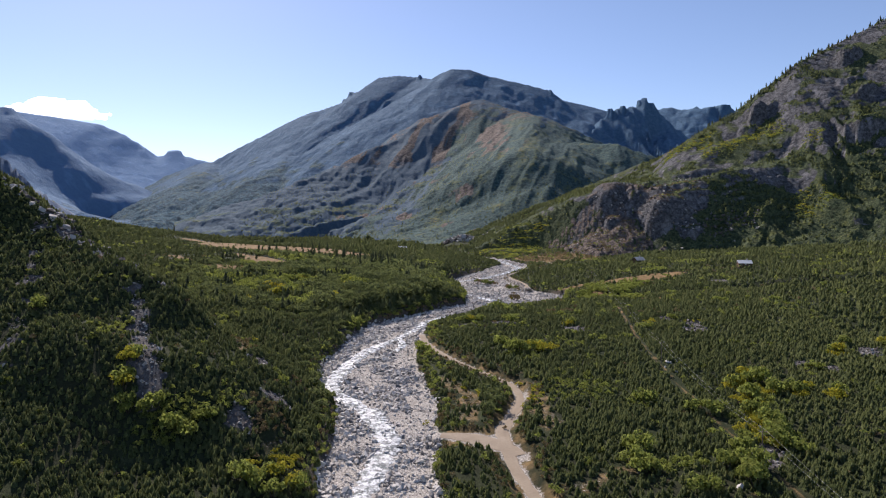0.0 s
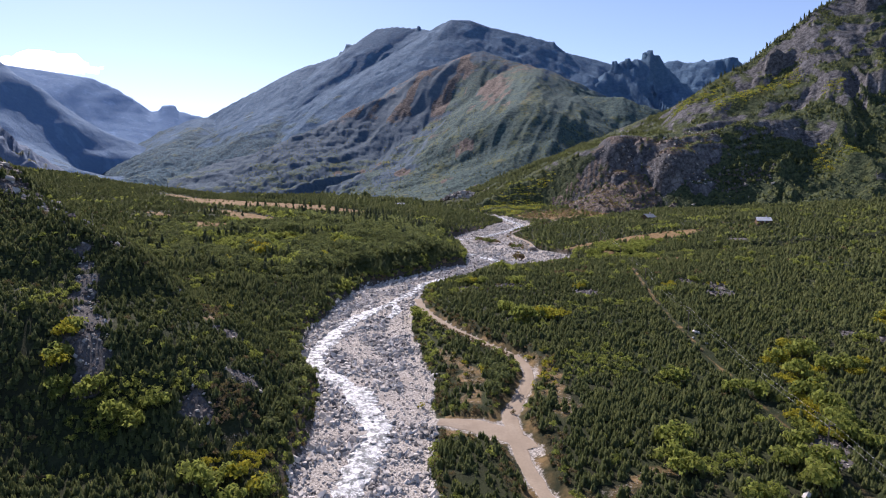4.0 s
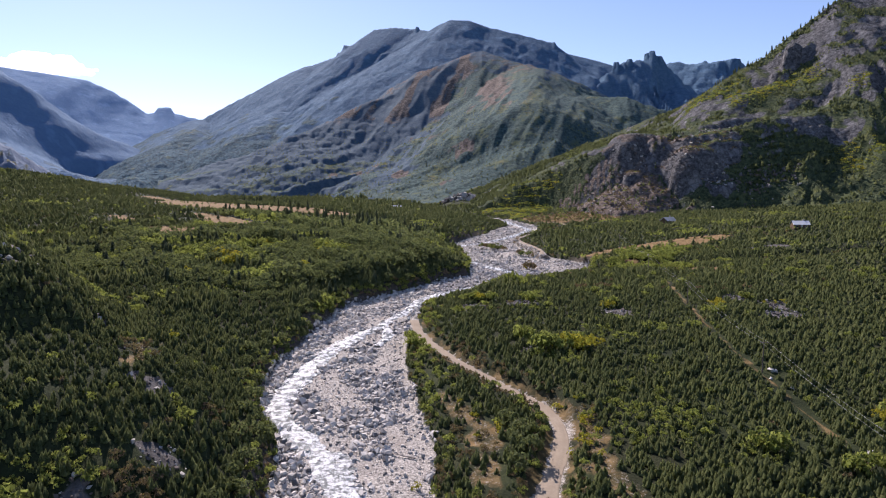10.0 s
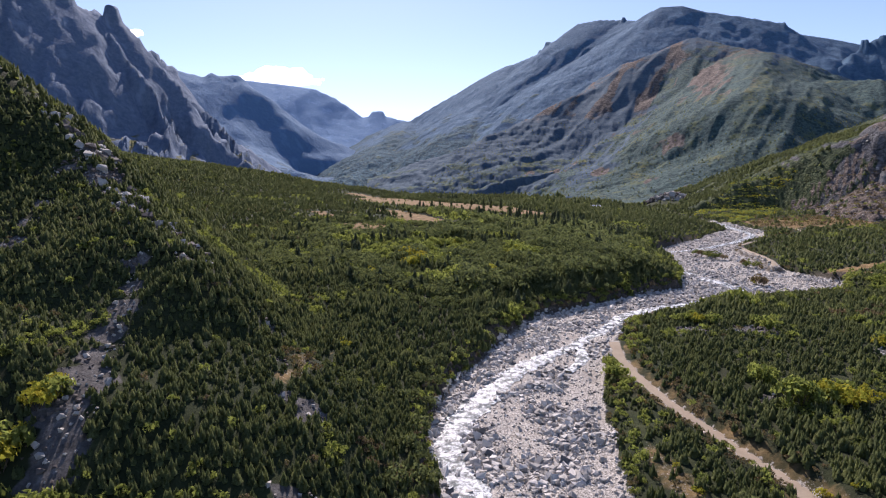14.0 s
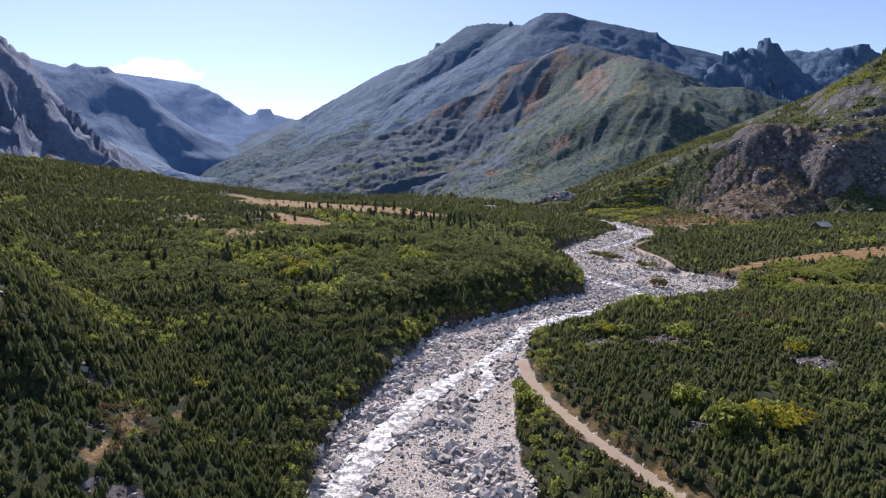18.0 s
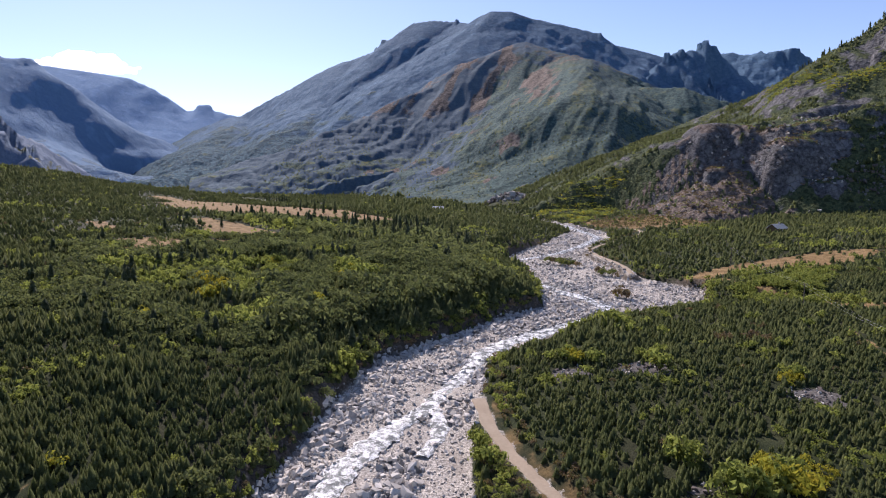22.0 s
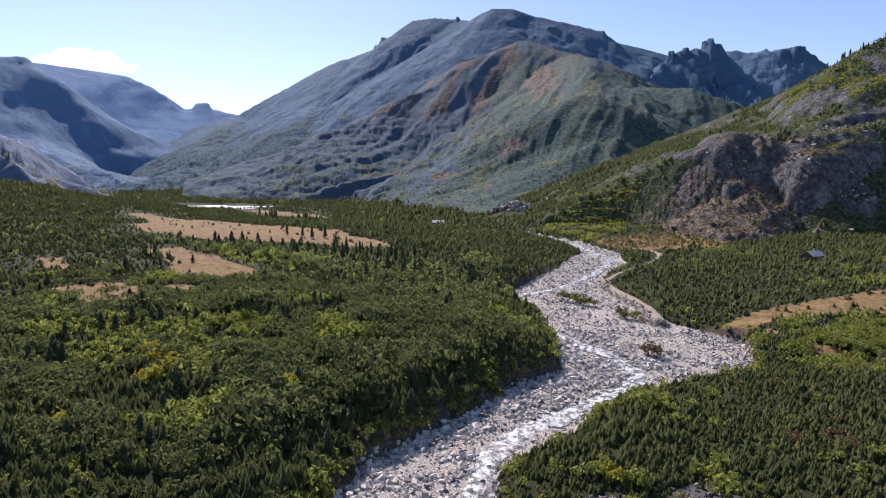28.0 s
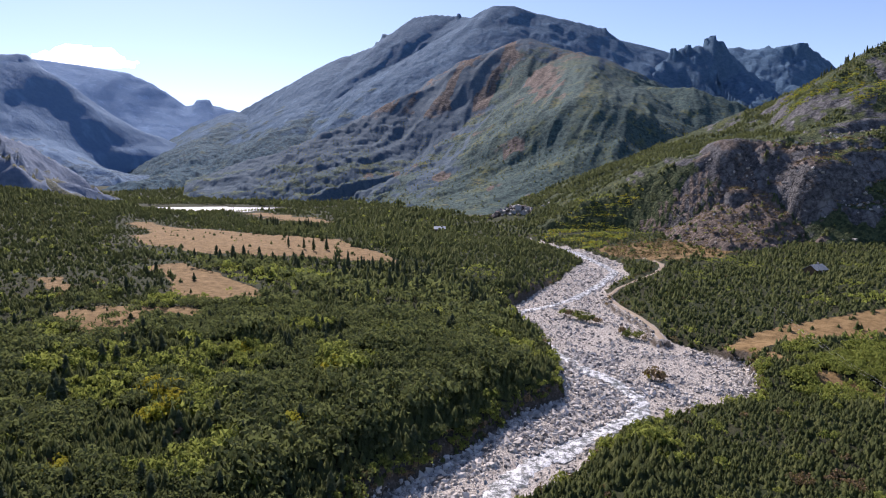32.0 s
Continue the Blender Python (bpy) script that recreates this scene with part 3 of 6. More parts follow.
FRONT = [(-331, 1565, 168), (-273, 1658, 215), (-149, 1774, 283), (-41, 1880, 367), (113, 1977, 440), (239, 1865, 379), (254, 1681, 275), (306, 1530, 249), (416, 1441, 227), (502, 1392, 188), (567, 1335, 141)]
SPUR_A = [(239, 1865, 379), (202, 1486, 269), (167, 1209, 190), (172, 1066, 114), (186, 962, 56)]
SPUR_B = [(113, 1977, 440), (76, 1698, 270), (27, 1480, 145), (-30, 1350, 83), (-95, 1246, 49)]
SPUR_C = [(-41, 1880, 367), (-138, 1634, 198), (-217, 1464, 99), (-278, 1372, 49)]
KNOB = [(-331, 1565, 168), (-360, 1518, 151), (-384, 1450, 92), (-427, 1375, 56), (-448, 1326, 37)]
KNOB_B = [(-426, 1333, 49), (-358, 1302, 51), (-298, 1296, 56), (-251, 1296, 41)]
MAIN_W = [(-1174, 3137, 348), (-1018, 2501, 199), (-880, 2017, 81), (-825, 1712, 49), (-840, 1592, 39)]
MAIN_WA = [(-614, 3090, 598), (-618, 2628, 380), (-596, 2118, 204), (-592, 1805, 78)]
LEFT_WALL = [(-941, 736, 398), (-891, 800, 349), (-867, 829, 325), (-861, 880, 317), (-860, 894, 316), (-855, 907, 332), (-854, 915, 319), (-856, 942, 293), (-856, 969, 266), (-852, 987, 273), (-855, 997, 259), (-855, 1037, 258), (-856, 1050, 238), (-856, 1076, 193), (-851, 1106, 168), (-858, 1177, 152), (-854, 1242, 124), (-826, 1322, 80)]
FAR_A = [(-1966, 2066, 507), (-1856, 2168, 493), (-1750, 2256, 464), (-1725, 2276, 482), (-1701, 2295, 470), (-1641, 2339, 477), (-1613, 2334, 446), (-1527, 2357, 393), (-1456, 2343, 322), (-1395, 2323, 260), (-1326, 2306, 152), (-1266, 2283, 85)]
FAR_B = [(-2610, 3488, 663), (-2491, 3575, 675), (-2252, 3733, 654), (-2101, 3821, 633), (-1985, 3827, 583), (-1852, 3838, 501), (-1789, 3869, 452), (-1753, 3885, 457), (-1729, 3896, 490), (-1666, 3924, 491), (-1646, 3932, 455), (-1486, 3943, 416), (-1298, 3957, 381)]


def fan_sheet(name, a0, a1, na, r0, r1, nr, height, mat, label, marks=None):
    """A mountain as a fan of heights, finer towards the valley."""
    aa = np.radians(np.linspace(a0, a1, na))
    rr = r0 * (r1 / r0) ** np.linspace(0, 1, nr)
    A, R = np.meshgrid(aa, rr)
    X, Y = R * np.sin(A), R * np.cos(A)
    ob = sheet(name, X, Y, height(X, Y), mat, marks(X, Y) if marks else ())
    return tagged(ob, label, "mountain", kind="structure")


def broken(x, y, h, amp, size, seed):
    return h + amp * (fbm(x / size, y / size, 5, seed, True) - 0.62)


def blocks(x, y, h, places, drop, seed, fall=3.0, tip=0.1):
    """Sheer-sided rock towers (x, y, half width, half depth, top) on a crest."""
    wob = 0.35 * (fbm(x / 18, y / 18, 3, seed) - 0.5)
    for cx, cy, rx, ry, top in places:
        q = np.hypot((x - cx) / rx, (y - cy) / ry) + wob
        h = np.maximum(h, top - tip * rx * q - drop * smooth(0.75, 1.15, q) - fall * max(rx, ry) * np.maximum(0, q - 1.1))
    return h


def main_h(x, y):
    h = ridge(x, y, MAIN_CREST, 0.69, 0.06, 160, 81, 9) + 4
    h = np.maximum(h, ridge(x, y, MAIN_W, 0.5, 0.06, 150, 82, 5, 60))
    h = np.maximum(h, ridge(x, y, MAIN_WA, 0.5, 0.06, 150, 83, 5, 60))
    foot = smooth(170, 90, h) * smooth(-560, -680, x)
    h = terraced(x, y, h + foot * 20 * (fbm(x / 85, y / 85, 4, 89, True) - 0.55), 20.0, 0.5 * foot, 90)
    near_top = smooth(0, 60, np.abs(ridge(x, y, MAIN_CREST, 0.0, 0, 170, 81, 11) - h))
    h = broken(x, y, h, 8, 120, 84) * near_top + h * (1 - near_top)
    u, v = 0.93 * x - 0.36 * y + 90 * (fbm(x / 260, y / 260, 3, 85) - 0.5), 0.36 * x + 0.93 * y
    h = h + (20 * (fbm(u / 170, v / 520, 4, 88, True) - 0.6) + 11 * (fbm(x / 60, y / 60, 5, 86, True) - 0.6)) * near_top * smooth(690, 560, h)
    return blocks(x, y, h, [(-450, 3027, 14, 30, 676), (-432, 3020, 9, 26, 664), (-486, 3042, 10, 28, 645), (-108, 2798, 12, 30, 704), (430, 2515, 10, 30, 580)], 14, 87, 1.2)


# rock knobs at the foothill's western end: x, y, half width, half depth, top, foot
KNOBS = [(-432, 1345, 34, 34, 58, 10), (-372, 1320, 40, 30, 66, 10), (-318, 1314, 32, 28, 68, 10), (-262, 1310, 34, 26, 54, 10)]


def front_h(x, y):
    h = ridge(x, y, FRONT, 0.47, 0.12, 80, 91)
    for k, (line, sl) in enumerate(((SPUR_A, 0.46), (SPUR_B, 0.44), (SPUR_C, 0.48), (KNOB, 0.58), (KNOB_B, 0.6))):
        h = np.maximum(h, ridge(x, y, line, sl, 0.14 if k < 3 else 0.34, 65, 92 + k, 5, 30 if k < 3 else 4))
    # the foot runs out gently into the valley, but for the cliffs below the knobs
    low = 120 * np.exp(np.minimum(0, h - 120) / 120) - 25 * smooth(156, 0, h)
    soft_ = smooth(-190, -70, x)
    h = np.where(h < 156, h * (1 - soft_) + np.where(h < 120, low, h - 25 * smooth(156, 0, h)) * soft_, h)
    # ribs and gullies down the fall of the slope
    u, v = 0.96 * x - 0.27 * y + 60 * (fbm(x / 190, y / 190, 3, 94) - 0.5), 0.27 * x + 0.96 * y
    fade = (0.25 + 0.75 * smooth(425, 340, h)) * smooth(25, 110, h)
    h = h + fade * (18 * (fbm(u / 95, v / 620, 3, 95, True) - 0.6) + 9 * (fbm(u / 30, v / 170, 4, 96, True) - 0.6))
    crag = smooth(-60, -230, x) * smooth(260, 170, h)
    h = h + crag * (20 * (fbm(u / 95, v / 170, 4, 99, True) - 0.58) + 4 * (fbm(x / 26, y / 26, 4, 100, True) - 0.6))
    h = terraced(x, y, h, 14.0, 0.45 * crag, 93)
    h = domes(x, y, h, KNOBS, 171)
    return h + 2.2 * (fbm(x / 17, y / 17, 3, 98, True) - 0.6) + 3 * crag * (fbm(x / 18, y / 18, 3, 97, True) - 0.6)


def right_back_h(x, y):
    h = np.maximum(ridge(x, y, CRAG, 0.78, 0.25, 80, 101, 9), ridge(x, y, PLATEAU, 0.6, 0.2, 150, 103))
    h = broken(x, y, h, 26, 70, 104) + 12 * (fbm(x / 24, y / 40, 4, 106, True) - 0.6)
    return blocks(x, y, h, [(776, 2400, 13, 24, 526), (757, 2403, 7, 22, 519), (798, 2390, 9, 24, 506), (682, 2366, 12, 24, 490), (636, 2366, 12, 24, 480), (1290, 2868, 40, 50, 585)], 45, 107)


def wall_h(x, y):
    h = broken(x, y, ridge(x, y, LEFT_WALL, 1.08, 0.26, 45, 111, 8), 15, 38, 112) + 9 * (fbm(x / 15, y / 15, 4, 113, True) - 0.6)
    h = np.maximum(h, ridge(x, y, [(p[0], p[1], 0.5 * p[2] + 8) for p in LEFT_WALL], 0.42, 0.3, 50, 117, 8) + 5 * (fbm(x / 22, y / 22, 4, 118, True) - 0.6))
    return blocks(x, y, h, [(-855, 907, 9, 22, 338), (-852, 988, 9, 22, 279), (-855, 1037, 11, 20, 262), (-860, 945, 8, 18, 300), (-862, 878, 9, 20, 323), (-868, 830, 12, 22, 336), (-880, 812, 10, 18, 352), (-857, 960, 8, 16, 290), (-854, 1012, 7, 15, 268)], 26, 115, 3.0, 1.1)


def far_a_h(x, y):
    h = broken(x, y, ridge(x, y, FAR_A, 0.4, 0.1, 130, 121, 4, 20) + 2, 5, 150, 122)
    return h - 0.8 * np.maximum(0, 120 - h) + 7 * (fbm(x / 60, y / 60, 5, 123, True) - 0.6)


def far_b_h(x, y):
    return broken(x, y, ridge(x, y, FAR_B, 0.45, 0.08, 220, 131, 9) + 7, 7, 140, 132)


# Aerial haze is mixed into these blue rock and wood colours.
ALPINE = make_mountain("hazed_alpine_slopes", (0.052, 0.112, 0.185), (0.098, 0.174, 0.25), (0.056, 0.118, 0.158), (0.085, 0.148, 0.165), 250, 0.35, 0.5, 0.1, 1.7)
# Rock lightened and blued so that its colour carries the haze.
WALL_MAT = make_mountain("hazed_crags", (0.11, 0.155, 0.225), (0.185, 0.228, 0.295), (0.1, 0.115, 0.09), (0.2, 0.185, 0.12), 110, 0.6, 0.9, -0.05)
# Blue tint paints in haze; the dark rock tones paint in shade.
FRONT_MAT = make_mountain("hazed_wooded_slopes", (0.05, 0.09, 0.132), (0.102, 0.142, 0.168), (0.066, 0.112, 0.108), (0.105, 0.15, 0.122), 330, 0.5, 0.95, 0.45, bared=1.55)
HILL_MAT = make_mountain("rocky_hillside", (0.042, 0.043, 0.047), (0.205, 0.2, 0.2), (0.066, 0.088, 0.044), (0.12, 0.13, 0.06), 420, 0.36, 1.7, 0.06, 1.7, True)
# Both far materials have the distance haze painted in as pale blue.
BLUE = make_mountain("hazed_far_slopes", (0.128, 0.235, 0.385), (0.152, 0.264, 0.415), (0.122, 0.222, 0.36), (0.145, 0.245, 0.365), 150, 0.2, 0.4, 0.0, 0.9)
DIM = make_mountain("hazed_ridge", (0.12, 0.206, 0.32), (0.144, 0.234, 0.345), (0.114, 0.194, 0.29), (0.15, 0.22, 0.28), 150, 0.2, 0.4, 0.0, 1.2)


def bare_front(x, y):
    """Rock on the left-facing flank, brown turf on the top, gold thickets down the ribs."""
    h = front_h(x, y)
    side = (front_h(x + 25, y) - front_h(x - 25, y)) / 50
    # Bared rock here takes the dark blue that stands for the flank's shade.
    flank = smooth(0.05, 0.35, side + 0.6 * (fbm(x / 60, y / 60, 4, 157) - 0.5)) * smooth(70, -60, x - 0.25 * (h - 200))
    u, v = 0.96 * x - 0.27 * y, 0.27 * x + 0.96 * y
    streak = fbm(u / 26, v / 150, 5, 159)
    top = smooth(250, 350, h + 120 * (fbm(x / 80, y / 80, 4, 158) - 0.5))
    scald = smooth(0.6, 0.72, fbm(x / 45, y / 70, 4, 156)) * smooth(200, 110, h) * smooth(-330, -200, x) * smooth(260, 120, x)
    gold = smooth(0.55, 0.68, streak) * (0.25 + 0.75 * smooth(0.42, 0.58, fbm(x / 160, y / 160, 3, 160))) * smooth(330, 140, x)
    crags = smooth(40, -110, x - 0.2 * (h - 150)) * (0.6 + 0.7 * fbm(x / 60, y / 60, 4, 161))
    turf = 0.66 * smooth(0.4, 0.62, streak) * smooth(130, 240, h) * smooth(250, 130, x)
    return (("bare", np.maximum(0.75 * flank, crags)), ("soil", np.maximum.reduce([0.5 * top * (0.55 + 0.6 * streak), 0.7 * scald, turf])), ("gold", 0.7 * gold * smooth(400, 300, h)))


def bare_hill(x, y):
    """Bare rock: the bluffs with the talus below them, and a scree high on the slope."""
    bluff = 0.5 * smooth(1.25, 0.7, np.hypot((x - 200) / 120, (y - 598) / 62)) * (0.25 + 1.0 * fbm(x / 18, y / 18, 4, 151))
    for cx, cy, rx, ry, top, foot_ in DOMES:
        bluff = np.maximum(bluff, smooth(1.3, 0.95, np.hypot((x - cx) / rx, (y - cy) / ry)) * (0.55 + 0.8 * fbm(x / 14, y / 14, 4, 154)))
    high = smooth(1.2, 0.6, np.hypot((x - 430) / 90, (y - 745) / 60)) * (0.4 + 0.8 * fbm(x / 30, y / 30, 3, 153))
    ribs = 0.85 * smooth(0.44, 0.57, fbm(x / 30, y / 24, 5, 155)) * smooth(60, 130, hill_z(x, y))
    foot = np.maximum(apron_in(x, y), 0.85 * smooth(1.1, 0.7, np.hypot((x - 158) / 84, (y - 602) / 66) + 0.5 * (fbm(x / 25, y / 25, 3, 152) - 0.5)))
    return (("bare", np.maximum(np.maximum(bluff, 0.4 * high), ribs)), ("soil", foot))


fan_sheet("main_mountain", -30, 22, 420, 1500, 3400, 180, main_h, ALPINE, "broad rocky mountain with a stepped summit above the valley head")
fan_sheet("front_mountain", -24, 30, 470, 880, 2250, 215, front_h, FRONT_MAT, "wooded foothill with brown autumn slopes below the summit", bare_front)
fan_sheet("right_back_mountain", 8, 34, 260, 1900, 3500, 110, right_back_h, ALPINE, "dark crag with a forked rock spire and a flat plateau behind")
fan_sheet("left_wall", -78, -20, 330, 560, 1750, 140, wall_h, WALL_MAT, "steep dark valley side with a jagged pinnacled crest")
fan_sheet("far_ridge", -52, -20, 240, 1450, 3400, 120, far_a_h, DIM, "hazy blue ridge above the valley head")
fan_sheet("far_plateau", -46, -10, 240, 2500, 4750, 105, far_b_h, BLUE, "hazy pale blue plateau and saddle closing the valley")
fan_sheet("right_hill", 2, 60, 540, 440, 1250, 270, hill_z, HILL_MAT, "steep rocky hillside with cliffs, scree and young pines", bare_hill)


# ---- helpers for things ----
def mesh_of(name, verts, faces, mats, which=None, smooth_faces=True):
    """A mesh from arrays of vertices and of triangles."""
    verts, faces = np.asarray(verts, np.float32), np.asarray(faces, np.int32)
    k = faces.shape[1]
    me = bpy.data.meshes.new(name)
    me.vertices.add(len(verts))
    me.vertices.foreach_set("co", verts.ravel())
    me.loops.add(faces.size)
    me.loops.foreach_set("vertex_index", faces.ravel())
    me.polygons.add(len(faces))
    me.polygons.foreach_set("loop_start", np.arange(0, faces.size, k, dtype=np.int32))
    me.polygons.foreach_set("use_smooth", np.full(len(faces), smooth_faces))
    for m in mats if isinstance(mats, (list, tuple)) else [mats]:
        me.materials.append(m)
    if which is not None:
        me.polygons.foreach_set("material_index", np.asarray(which, np.int32))
    me.update(calc_edges=True)
    return me


def part(name, bm, mat, parent, label=""):
    me = bpy.data.meshes.new(name)
    bm.to_mesh(me)
    bm.free()
    me.materials.append(mat)
    ob = new(name, me)
    ob.parent = parent
    return tagged(ob, label)


def box(size, at=(0, 0, 0), bevel=0.0, turn=None):
    bm = bmesh.new()
    bmesh.ops.create_cube(bm, size=1.0)
    bmesh.ops.scale(bm, vec=size, verts=bm.verts)
    if bevel:
        bmesh.ops.bevel(bm, geom=bm.edges[:], offset=bevel, segments=1, affect="EDGES")
    if turn is not None:
        bmesh.ops.transform(bm, matrix=turn, verts=bm.verts)
    bmesh.ops.translate(bm, vec=at, verts=bm.verts)
    return bm


def rod(a, b, r0, r1, sides=8):
    a, b = Vector(a), Vector(b)
    bm = bmesh.new()
    bmesh.ops.create_cone(bm, cap_ends=True, segments=sides, radius1=r0, radius2=r1, depth=(b - a).length)
    turn = (b - a).to_track_quat("Z", "Y").to_matrix().to_4x4()
    bmesh.ops.transform(bm, matrix=Matrix.Translation((a + b) / 2) @ turn, verts=bm.verts)
    return bm


def strewn(name, shapes, x, y, z, height, girth, turn, mats, which=None, tilt=None, soft_=True):
    """Many small things in one mesh: template shapes (verts, faces) set down at x, y, z."""
    rng = np.random.RandomState(len(x) % 9973)
    pick = rng.randint(0, len(shapes), len(x))
    allv, allf, allw, base = [], [], [], 0
    for k, (v, f) in enumerate(shapes):
        m = np.where(pick == k)[0]
        if not len(m):
            continue
        c, s = np.cos(turn[m])[:, None], np.sin(turn[m])[:, None]
        vx, vy, vz = v[:, 0][None] * girth[m][:, None], v[:, 1][None] * girth[m][:, None], v[:, 2][None] * height[m][:, None]
        px, py = vx * c - vy * s, vx * s + vy * c
        if tilt is not None:
            px = px + vz * tilt[m][:, None]
        vv = np.stack([px + x[m][:, None], py + y[m][:, None], vz + z[m][:, None]], -1).reshape(-1, 3)
        ff = (f[None] + (np.arange(len(m)) * len(v))[:, None, None]).reshape(-1, f.shape[1]) + base
        allv.append(vv)
        allf.append(ff)
        if which is not None:
            allw.append(np.repeat(which[m], len(f)))
        base += len(vv)
    me = mesh_of(name, np.concatenate(allv), np.concatenate(allf), mats, np.concatenate(allw) if which is not None else None, soft_)
    return new(name, me)


def conifer_shape(seed, tiers, rim, slim=0.3):
    """Unit conifer: drooping, ragged skirts of needles, one above the other."""
    rng = np.random.RandomState(seed)
    v, f = [], []
    for k in range(tiers):
        u = k / tiers
        top = min(1.0, 0.1 + (u + 1.75 / tiers) * 0.9) if k < tiers - 1 else 1.0
        bot = 0.06 + u * 0.86
        r = slim * (1.02 - u) ** 0.6 * (0.85 + 0.3 * rng.rand())
        if k == 0:
            r *= 0.85
        n0 = len(v)
        v.append((0.03 * rng.randn() * (1 - u), 0.03 * rng.randn() * (1 - u), top))
        a0 = rng.rand() * 6.28
        for j in range(rim):
            a = a0 + 6.2832 * (j + 0.35 * (rng.rand() - 0.5)) / rim
            rr = r * ((1.0 if j % 2 == 0 else 0.55) + 0.3 * (rng.rand() - 0.5))
            v.append((rr * math.cos(a), rr * math.sin(a), bot + 0.07 * (rng.rand() - 0.5) + (0.05 if j % 2 else 0)))
        for j in range(rim):
            f.append((n0, n0 + 1 + j, n0 + 1 + (j + 1) % rim))
    return np.array(v), np.array(f)


def bush_shape(seed, clumps, leaves, leaf=0.13):
    """Unit bush: small leaf sprays set round several limbs, with gaps."""
    rng = np.random.RandomState(seed)
    v, f = [], []
    for c in range(clumps):
        a, r = rng.rand() * 6.28, 0.55 * math.sqrt(rng.rand())
        cx, cy, cz, cr = r * math.cos(a), r * math.sin(a), 0.3 + 0.5 * rng.rand() * (1.1 - r), 0.24 + 0.16 * rng.rand()
        for j in range(leaves):
            d = rng.randn(3)
            d /= np.linalg.norm(d)
            d[2] = abs(d[2]) * 0.9 - 0.15
            p = np.array((cx, cy, cz)) + d * cr * (0.7 + 0.4 * rng.rand())
            p[2] = max(p[2], 0.02)
            t1 = np.cross(d, rng.randn(3))
            t1 /= np.linalg.norm(t1) + 1e-6
            t2 = np.cross(d, t1) + 0.3 * rng.randn(3)
            s = leaf * (1 + 0.75 * rng.rand())
            n0 = len(v)
            v += [p + s * t1, p - 0.6 * s * t1 + 0.7 * s * t2, p - 0.5 * s * t1 - 0.8 * s * t2]
            f.append((n0, n0 + 1, n0 + 2))
    return np.array(v), np.array(f)


def mugo_shape(seed, shoots, sides, skirt):
    """Unit dwarf pine: upright shoots of uneven height out of one low, spreading clump."""
    rng = np.random.RandomState(seed)
    v, f = [], []

    def cone(cx, cy, tx, ty, bot, top, r, n):
        n0, a0 = len(v), rng.rand() * 6.28
        v.append((tx, ty, top))
        for j in range(n):
            a = a0 + 6.2832 * (j + 0.4 * (rng.rand() - 0.5)) / n
            rr = r * (0.75 + 0.5 * rng.rand())
            v.append((cx + rr * math.cos(a), cy + rr * math.sin(a), bot + 0.1 * (rng.rand() - 0.5)))
        for j in range(n):
            f.append((n0, n0 + 1 + j, n0 + 1 + (j + 1) % n))

    cone(0, 0, 0, 0, 0.04, 0.62, 0.42, skirt)
    for k in range(shoots):
        a = 2.4 * k + rng.rand()
        d = 0.0 if k == 0 else 0.17 + 0.13 * rng.rand()
        top = 1.0 if k == 0 else 0.55 + 0.4 * rng.rand()
        cx, cy = d * math.cos(a), d * math.sin(a)
        cone(cx, cy, 1.25 * cx, 1.25 * cy, max(0.05, top - 0.6), top, 0.19 + 0.07 * rng.rand(), sides)
    return np.array(v), np.array(f)


def stone_shape(seed):
    """Unit boulder: an angular block with broken corners."""
    rng = np.random.RandomState(seed)
    bm = bmesh.new()
    for sx in (-1, 1):
        for sy in (-1, 1):
            for sz in (-1, 1):
                k = 0.2 + 0.2 * rng.rand()
                bm.verts.new((sx * k * 1.15 + 0.08 * rng.randn(), sy * k * 0.9 + 0.08 * rng.randn(), sz * k * 0.8 + 0.06 * rng.randn()))
    bm.verts.new((0.1 * rng.randn(), 0.1 * rng.randn(), 0.3))
    hull = bmesh.ops.convex_hull(bm, input=bm.verts)
    bmesh.ops.delete(bm, geom=[g for g in hull["geom_interior"] if isinstance(g, bmesh.types.BMVert)], context="VERTS")
    bmesh.ops.triangulate(bm, faces=bm.faces[:])
    bmesh.ops.rotate(bm, verts=bm.verts, matrix=Matrix.Rotation(0.9 * rng.randn(), 3, "X") @ Matrix.Rotation(0.6 * rng.randn(), 3, "Y"))
    bm.verts.index_update()
    v = np.array([p.co[:] for p in bm.verts])
    f = np.array([[q.index for q in fc.verts] for fc in bm.faces])
    bm.free()
    return v, f


NEAR_PINES = [mugo_shape(10 + k, 4, 4, 5) for k in range(8)]
MID_PINES = [mugo_shape(30 + k, 3, 3, 4) for k in range(6)]
FAR_PINES = [mugo_shape(50 + k, 2, 3, 3) for k in range(5)]
TALL_SPRUCES = [conifer_shape(70 + k, 7, 8, 0.2) for k in range(5)]
NEAR_BUSHES = [bush_shape(90 + k, 7, 10, 0.1) for k in range(6)]
BIG_BUSHES = [bush_shape(150 + k, 13, 13, 0.085) for k in range(5)]
ALDER_BUSHES = [bush_shape(170 + k, 9, 10, 0.082) for k in range(5)]
FAR_BUSHES = [bush_shape(110 + k, 4, 4) for k in range(5)]
STONES = [stone_shape(130 + k) for k in range(16)]

